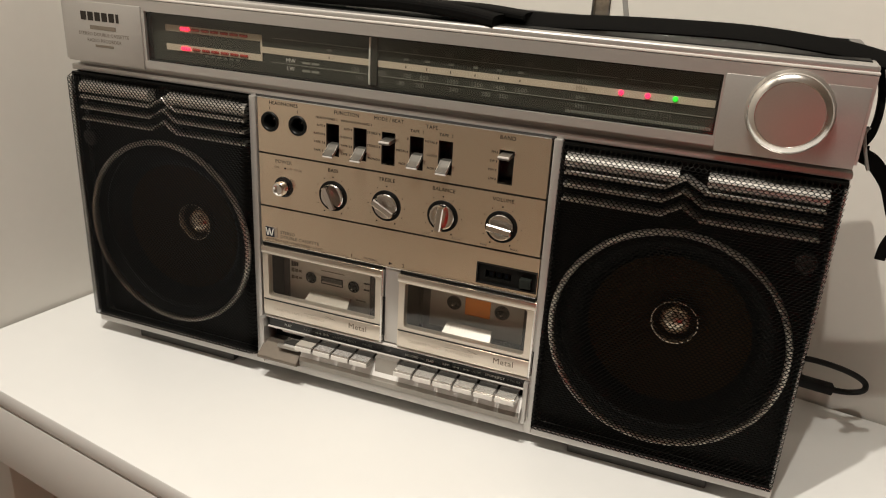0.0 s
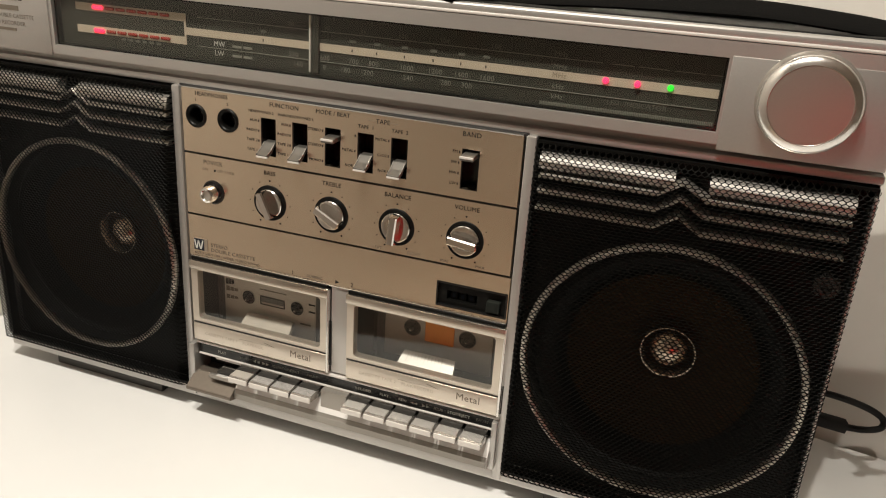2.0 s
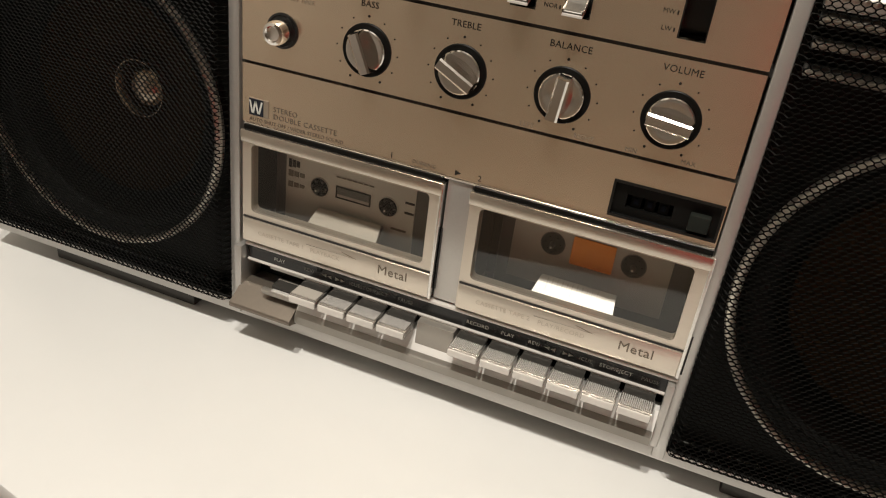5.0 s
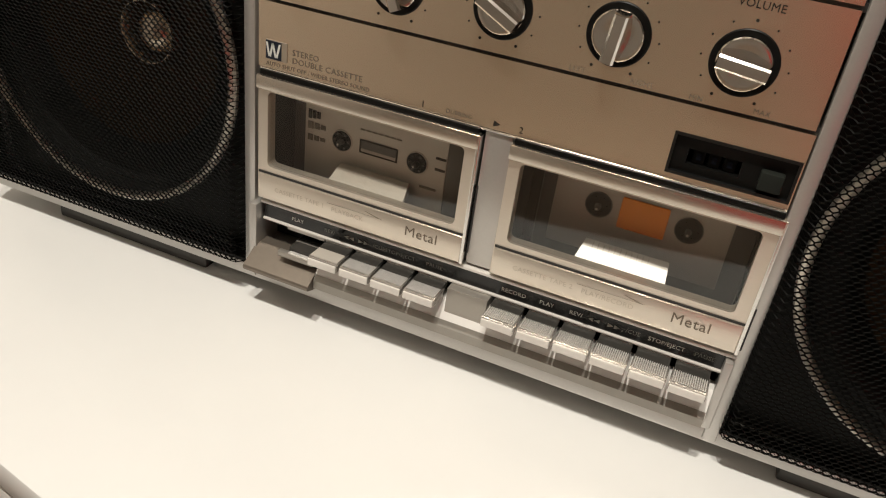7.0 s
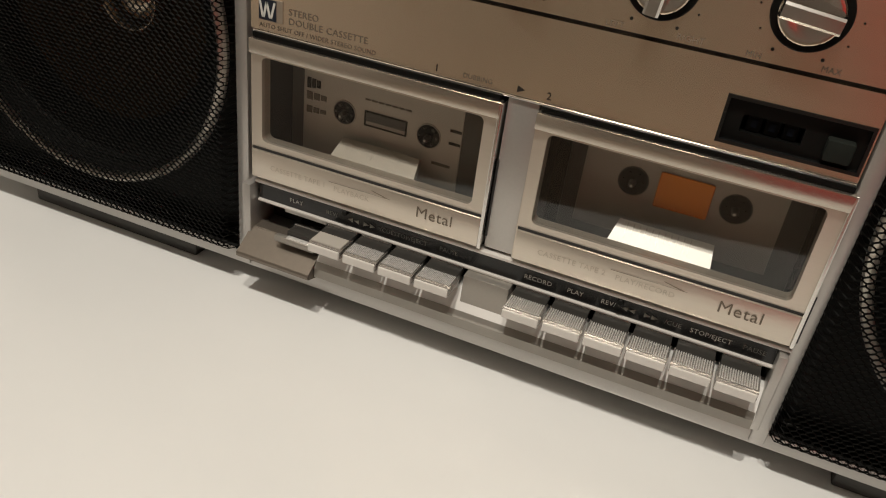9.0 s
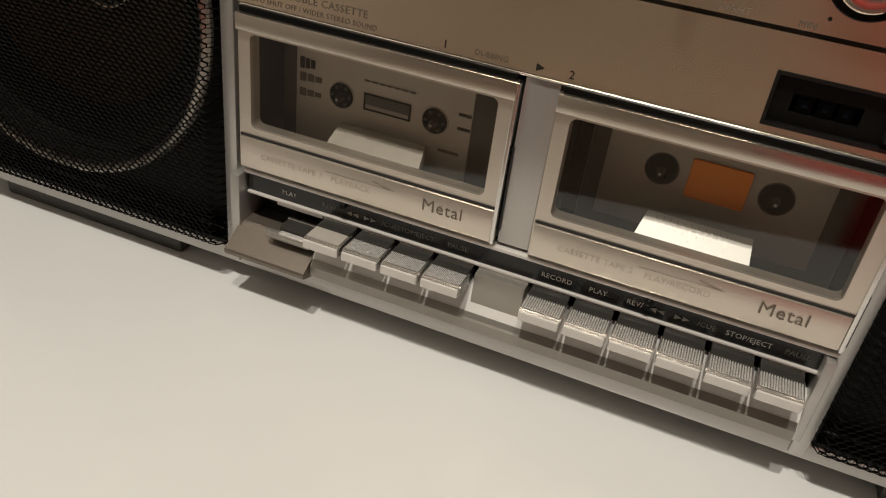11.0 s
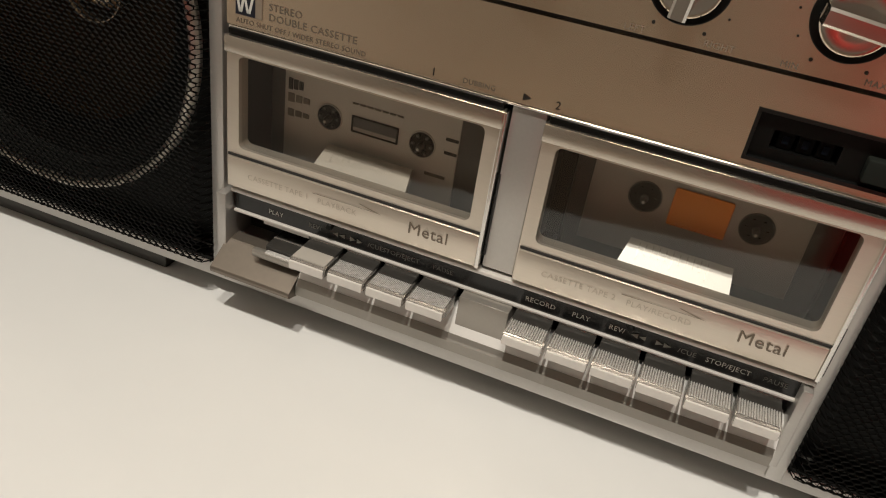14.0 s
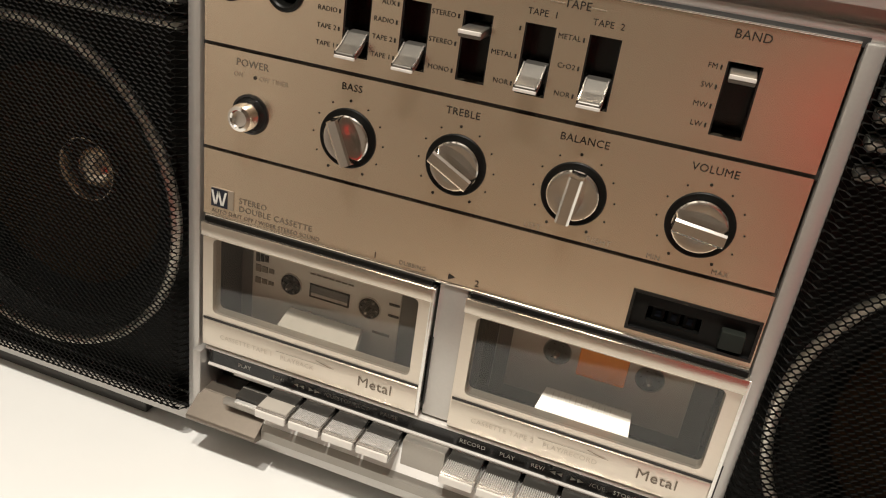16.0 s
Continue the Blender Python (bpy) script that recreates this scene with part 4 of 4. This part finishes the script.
for sx in (-1, 1):
    grille = part("speaker_grille", mesh_form(sx), GRILLE, radio, "black pierced metal speaker grille with stamped ridges and ring")
    a, b = sorted((sx * (GX0 - 0.0003), sx * (GX1 - 0.0003)))
    part("grille_rim", plate(a, b, GZ0 - 0.0010, GZ1 + 0.0008, 0.0004, 0.008, [(a + 0.0016, b - 0.0016, GZ0 + 0.0010, GZ1 - 0.0010)]), BLACK, grille, "black rim")
    a, b = sorted((sx * 0.3166, sx * 0.3150))
    part("side_strip", box(a, b, -0.0035, 0.0003, GZ0 + 0.003, GZ1 - 0.003, 0.0004), SILVER, grille, "pale edge behind the wrapped mesh")
    part("rivet", lathe([(0.0074, 0.006), (0.0074, -0.0012), (0.0062, -0.0020), (0.0034, -0.0020), (0.0026, -0.0006), (0, -0.0006)], sx * 0.3035, 0.9740, 8), SCREW, grille, "grey fixing screw behind the mesh")
    ring = part("trim_ring", lathe([(0.0872, 0.0010), (0.0874, -0.0014), (0.0866, -0.0032), (0.0850, -0.0042), (0.0834, -0.0032), (0.0826, -0.0014), (0.0828, 0.0010), (0.0872, 0.0010)], sx * SPX, SPZ, 96), RING, radio, "bright ring behind the speaker mesh", smooth=True)
    for z0, z1, whole in ((1.0158, 1.0255, False), (1.0100, 1.0136, True), (1.0006, 1.0040, True), (0.9900, 0.9933, True)):
        louvre(sx, z0, z1, whole)
    baffle = bmesh.new()
    n, x, z = 64, sx * SPX, SPZ
    a, b = sorted((sx * 0.1312, sx * 0.3146))
    for k in range(n):
        p, q = 2 * math.pi * k / n, 2 * math.pi * (k + 1) / n
        ring = [(x + 0.080 * math.cos(w), 0.012, z + 0.080 * math.sin(w)) for w in (p, q)]
        far = []
        for w in (q, p):
            c, s = math.cos(w), math.sin(w)
            f = min(abs(((b if c > 0 else a) - x) / c) if abs(c) > 1e-6 else 9, abs(((1.034 if s > 0 else 0.792) - z) / s) if abs(s) > 1e-6 else 9)
            far.append((x + f * c, 0.012, z + f * s))
        baffle.faces.new([baffle.verts.new(v) for v in ring + far])
    bmesh.ops.remove_doubles(baffle, verts=baffle.verts, dist=1e-6)
    part("baffle", baffle, BLACK, radio, "black baffle behind the grille")
    woofer = part("woofer", lathe([(0.0605, 0.0190), (0.0590, 0.0200), (0.022, 0.0430), (0.0, 0.0480)], x, z, 64), CONE, radio, "brown paper loudspeaker cone", smooth=True)
    part("surround", lathe([(0.084, 0.0135), (0.080, 0.0100), (0.075, 0.0088), (0.069, 0.0105), (0.064, 0.0150), (0.0600, 0.0195)], x, z, 64), BLACK, woofer, "black rubber surround", smooth=True)
    part("dust_cap", lathe([(0.0125, 0.0440), (0.0117, 0.0410), (0.0090, 0.0378), (0.0050, 0.0358), (0, 0.0352)], x + (0.0036 if sx > 0 else 0.0012), z - 0.001, 40), CAP, woofer, "shiny domed dust cap", smooth=True)
    part("cap_ring", lathe([(0.0181, 0.0420), (0.0180, 0.0345), (0.0178, 0.0336), (0.0172, 0.0336), (0.0170, 0.0345), (0.0169, 0.0420)], x + (0.0036 if sx > 0 else 0.0012), z + 0.0005, 48), CAP, woofer, "thin bright ring", smooth=True)
    a, b = sorted((sx * 0.1620, sx * 0.2720))
    foot = part("foot", box(a, b, 0.0035, 0.0300, TABLE, BASE + 0.001, 0.0012), SCREW, radio, "dark moulded foot", smooth=True)
for sx in (-1, 1):
    a, b = sorted((sx * 0.1620, sx * 0.2720))
    part("foot", box(a, b, 0.095, 0.122, TABLE, BASE + 0.001, 0.0012), SCREW, radio, "dark moulded foot", smooth=True)

# carry handle folded down on the top
handle = part("carry_handle", box(-0.300, 0.306, 0.058, 0.082, 1.1076, 1.1125, 0.002, 3), BLACK, radio, "dark carry handle folded flat", smooth=True)
part("handle_trim", box(-0.296, 0.300, 0.0574, 0.060, 1.1106, 1.1116, 0.0003), CHROME, handle)
for sx in (-1, 1):
    a, b = sorted((sx * 0.292, sx * 0.3135))
    part("handle_end", box(a, b, 0.050, 0.086, 1.1070, 1.1125, 0.0022, 3), SMOKE_SHELL, handle, "smoky plastic handle end", smooth=True)

# ---- cassettes in the doors ----
def cassette(cx, cz, back, shell_mat, label, orange):
    """A tape with its face at y = back + 0.019: shell, label field, reel openings and spindles."""
    tape = thing("cassette_tape", (cx, back + 0.022, cz - 0.034), label, "cassette", "cassettes in the doors")

    def piece(name, bm, mat, says="", smooth=False):
        bmesh.ops.translate(bm, vec=(cx, back, cz), verts=bm.verts)
        return part(name, bm, mat, tape, says, smooth)

    piece("cassette_shell", box(-0.0502, 0.0502, 0.0190, 0.0285, -0.0330, 0.0285, 0.0015), SMOKE_SHELL, "smoky plastic shell", True)
    face = piece("label_field", box(-0.0430, 0.0370 if not orange else 0.0400, 0.0184, 0.0192, -0.0255, 0.0200, 0.0002), shell_mat)
    r = 0.0066 if orange else 0.0060
    for side in (-1, 1):
        piece("hub_ring", lathe([(r, 0.0186), (r, 0.0180), (r - 0.0004, 0.0178), (r - 0.0006, 0.0183)], side * 0.02125, 0, 28), SMOKE_SHELL if orange else shell_mat, "", True)
        piece("reel_hub", lathe([(r - 0.0004, 0.0184), (r - 0.0006, 0.0181), (0, 0.0180)], side * 0.02125, 0, 28), BLACK, "black reel opening", True)
        for k in range(6):
            c, s = math.cos(k * math.pi / 3), math.sin(k * math.pi / 3)
            piece("hub_tooth", box(side * 0.02125 + 0.0040 * c - 0.0005, side * 0.02125 + 0.0040 * c + 0.0005, 0.0172, 0.0184, 0.0040 * s - 0.0005, 0.0040 * s + 0.0005), BLACK if orange else SMOKE_SHELL)
        piece("spindle", lathe([(0.0016, 0.0186), (0.0014, 0.0150), (0.0007, 0.0140), (0, 0.0139)], side * 0.02125, -0.0005, 12), SMOKE_SHELL, "", True)
        piece("spindle_tip", lathe([(0.0006, 0.0142), (0.0005, 0.0136), (0, 0.0135)], side * 0.02125, -0.0005, 8), KEY_EDGE, "", True)
    if orange:
        piece("paper_label", box(-0.0110, 0.0112, 0.0178, 0.0184, -0.0082, 0.0075, 0.0008), ORANGE, "faded orange paper label", True)
        return tape
    piece("tape_window", plate(-0.0108, 0.0105, -0.0032, 0.0040, 0.0178, 0.0186, [(-0.0101, 0.0098, -0.0026, 0.0034)]), INK, "dark frame of the tape window")
    piece("window_pane", box(-0.0102, 0.0099, 0.0182, 0.0186, -0.0027, 0.0035), BROWN_SHELL)
    piece("tape_pack", box(-0.0102, 0.0099, 0.0180, 0.0184, -0.0008, 0.0035), SMOKE_SHELL, "dark wound tape")
    for z0, z1, w in ((0.0075, 0.0125, 0.0075), (0.0020, 0.0058, 0.0110), (-0.0045, -0.0012, 0.0110)):
        for k in range(3):
            piece("printed_bar", box(-0.0412 + k * w / 3, -0.0412 + (k + 0.8) * w / 3, 0.0180, 0.0185, z0 + 0.0004 * k, z1 - 0.0003 * k), INK if z0 > 0.005 else MIDINK)
    for k in range(7):
        piece("printed_bar", box(-0.0110 + k * 0.0034, -0.0084 + k * 0.0034, 0.0180, 0.0185, 0.0090, 0.0097), MIDINK)
    for z in (0.0050, -0.0010):
        piece("printed_bar", box(0.0312, 0.0366, 0.0180, 0.0185, z, z + 0.0012), INK)
    piece("printed_bar", box(0.0240, 0.0330, 0.0180, 0.0185, -0.0125, -0.0113), MIDINK)
    return tape


cassette(-0.0642, 0.8730, 0.0, GREY_SHELL, "grey cassette with worn dark print behind the window", False)
cassette(0.0692, 0.8750, 0.0085, BROWN_SHELL, "taupe cassette with an orange label behind the window", True)

# ---- strap, bracket and cable ----
strap = thing("shoulder_strap", (0.05, 0.04, 1.107), "black woven shoulder strap lying across the radio's top", "strap")
part("strap_pad", sweep([(-0.140, 0.036, 1.1150), (-0.095, 0.028, 1.1140), (-0.050, 0.024, 1.1140), (0.000, 0.022, 1.1145), (0.045, 0.019, 1.1125), (0.075, 0.014, 1.1092)], 0.032, 0.0095, 16), STRAP, strap, "soft black shoulder pad", smooth=True)
part("pad_sleeve", sweep([(0.020, 0.030, 1.1150), (0.055, 0.030, 1.1150), (0.090, 0.030, 1.1125)], 0.028, 0.006, 16), STRAP, strap, smooth=True)
part("webbing", sweep([(-0.230, 0.045, 1.1098), (-0.180, 0.044, 1.1115), (-0.120, 0.036, 1.1150)], 0.026, 0.004, 12), STRAP, strap, smooth=True)
part("webbing", sweep([(0.060, 0.028, 1.1112), (0.110, 0.032, 1.1110), (0.150, 0.031, 1.1130), (0.195, 0.030, 1.1146), (0.240, 0.030, 1.1150), (0.278, 0.029, 1.1128), (0.305, 0.029, 1.1100), (0.333, 0.030, 1.1040), (0.375, 0.036, 1.0930)], 0.022, 0.0026, 12, (0, -0.36, 0.93)), STRAP, strap, "black woven band", smooth=True)
part("webbing", sweep([(0.3205, 0.035, 1.1070), (0.3235, 0.035, 1.0970), (0.3270, 0.035, 1.0840), (0.3280, 0.035, 1.0700), (0.3265, 0.035, 1.0580), (0.3225, 0.035, 1.0490), (0.3240, 0.036, 1.0430)], 0.0046, 0.0100, 12, (0, 1, 0)), STRAP, strap, "narrow black loop", smooth=True)
part("webbing", sweep([(0.3225, 0.034, 1.0500), (0.3240, 0.033, 1.0445), (0.3320, 0.034, 1.0400), (0.3440, 0.036, 1.0260), (0.3520, 0.038, 1.0080), (0.3600, 0.040, 0.9920)], 0.0100, 0.0030, 12, (0, 1, 0)), STRAP, strap, "hanging black band", smooth=True)
part("strap_end", sweep([(0.3660, 0.041, 1.0010), (0.3600, 0.041, 0.9960), (0.3555, 0.042, 0.9880), (0.3535, 0.043, 0.9800), (0.3530, 0.044, 0.9710)], 0.0070, 0.0030, 12, (0, 1, 0)), STRAP, strap, "loose strap end", smooth=True)
part("buckle", sweep([(0.3230, 0.026, 1.0640), (0.3215, 0.025, 1.0600), (0.3245, 0.025, 1.0480), (0.3285, 0.026, 1.0370)], 0.0022, 0.0060, 12, (0, 1, 0)), FOOT, strap, "grey metal buckle", smooth=True)

bracket = thing("picture_stand", (0.132, 0.095, 1.1075), "small bright-framed stand behind the strap on the radio", "stand")
part("panel", box(0.1236, 0.1345, 0.0950, 0.0965, 1.1076, 1.1900, 0.0004), CAP, bracket, "brownish reflecting panel")
for x in (0.1218, 0.1345):
    part("frame_bar", box(x, x + 0.0020, 0.0920, 0.0970, 1.1076, 1.1910, 0.0006), CHROME, bracket, "bright metal frame bar")
part("prop", sweep([(0.1375, 0.094, 1.1900), (0.1420, 0.095, 1.1450), (0.1500, 0.096, 1.1070)], 0.004, 0.002, 12, (0, 1, 0)), FOOT, bracket, "slanting prop")

cable = thing("power_cable", (0.34, 0.14, TABLE + 0.02), "black power cable with a moulded plug behind the radio", "cable")
part("cord", sweep([(0.300, 0.130, 0.8360), (0.335, 0.142, 0.8365), (0.366, 0.148, 0.8310), (0.386, 0.152, 0.8220), (0.388, 0.150, 0.8140), (0.376, 0.146, 0.8110), (0.360, 0.142, 0.8120)], 0.0052, 0.0052, 8), RUBBER, cable, smooth=True)
part("plug", sweep([(0.300, 0.124, 0.8250), (0.328, 0.134, 0.8190), (0.348, 0.140, 0.8145), (0.362, 0.143, 0.8120)], 0.0110, 0.0095, 12), RUBBER, cable, "moulded black plug", smooth=True)

# ---- chair-shaped stand-in for the red-clad person behind the camera, mirrored in the metal ----
chair = thing("red_standin", (0.70, -1.25, 0.0), "unseen red chair-shaped stand-in for a person mirrored in the metal", "chair")
part("backrest", box(0.405, 1.16, -1.05, -0.90, 0.36, 0.97, 0.05, 4), RED_CLOTH, chair, smooth=True)
part("seat", box(0.42, 1.10, -1.70, -1.06, 0.24, 0.44, 0.04, 4), RED_CLOTH, chair, smooth=True)
for x0, x1 in ((0.180, 0.404), (1.161, 1.34)):
    part("armrest", box(x0, x1, -1.06, -0.92, 0.76, 0.855, 0.03, 4), RED_CLOTH, chair, "red arm block added for the mirrored red", smooth=True)
# extra red block, added only to spread the red seen in the metal
part("side_panel", box(0.305, 0.404, -1.04, -0.93, 0.34, 0.762, 0.02, 3), RED_CLOTH, chair, "red side block added for the mirrored red", smooth=True)
for x in (0.376, 1.163):
    part("arm_post", box(x, x + 0.028, -1.03, -0.99, 0.0, 0.765, 0.004), BLACK, chair, "black arm post", smooth=True)
for x in (0.45, 1.03):
    part("leg", box(x, x + 0.04, -1.66, -1.62, 0.0, 0.25, 0.004), BLACK, chair, smooth=True)
    part("leg", box(x, x + 0.04, -1.02, -0.98, 0.0, 0.37, 0.004), BLACK, chair, smooth=True)
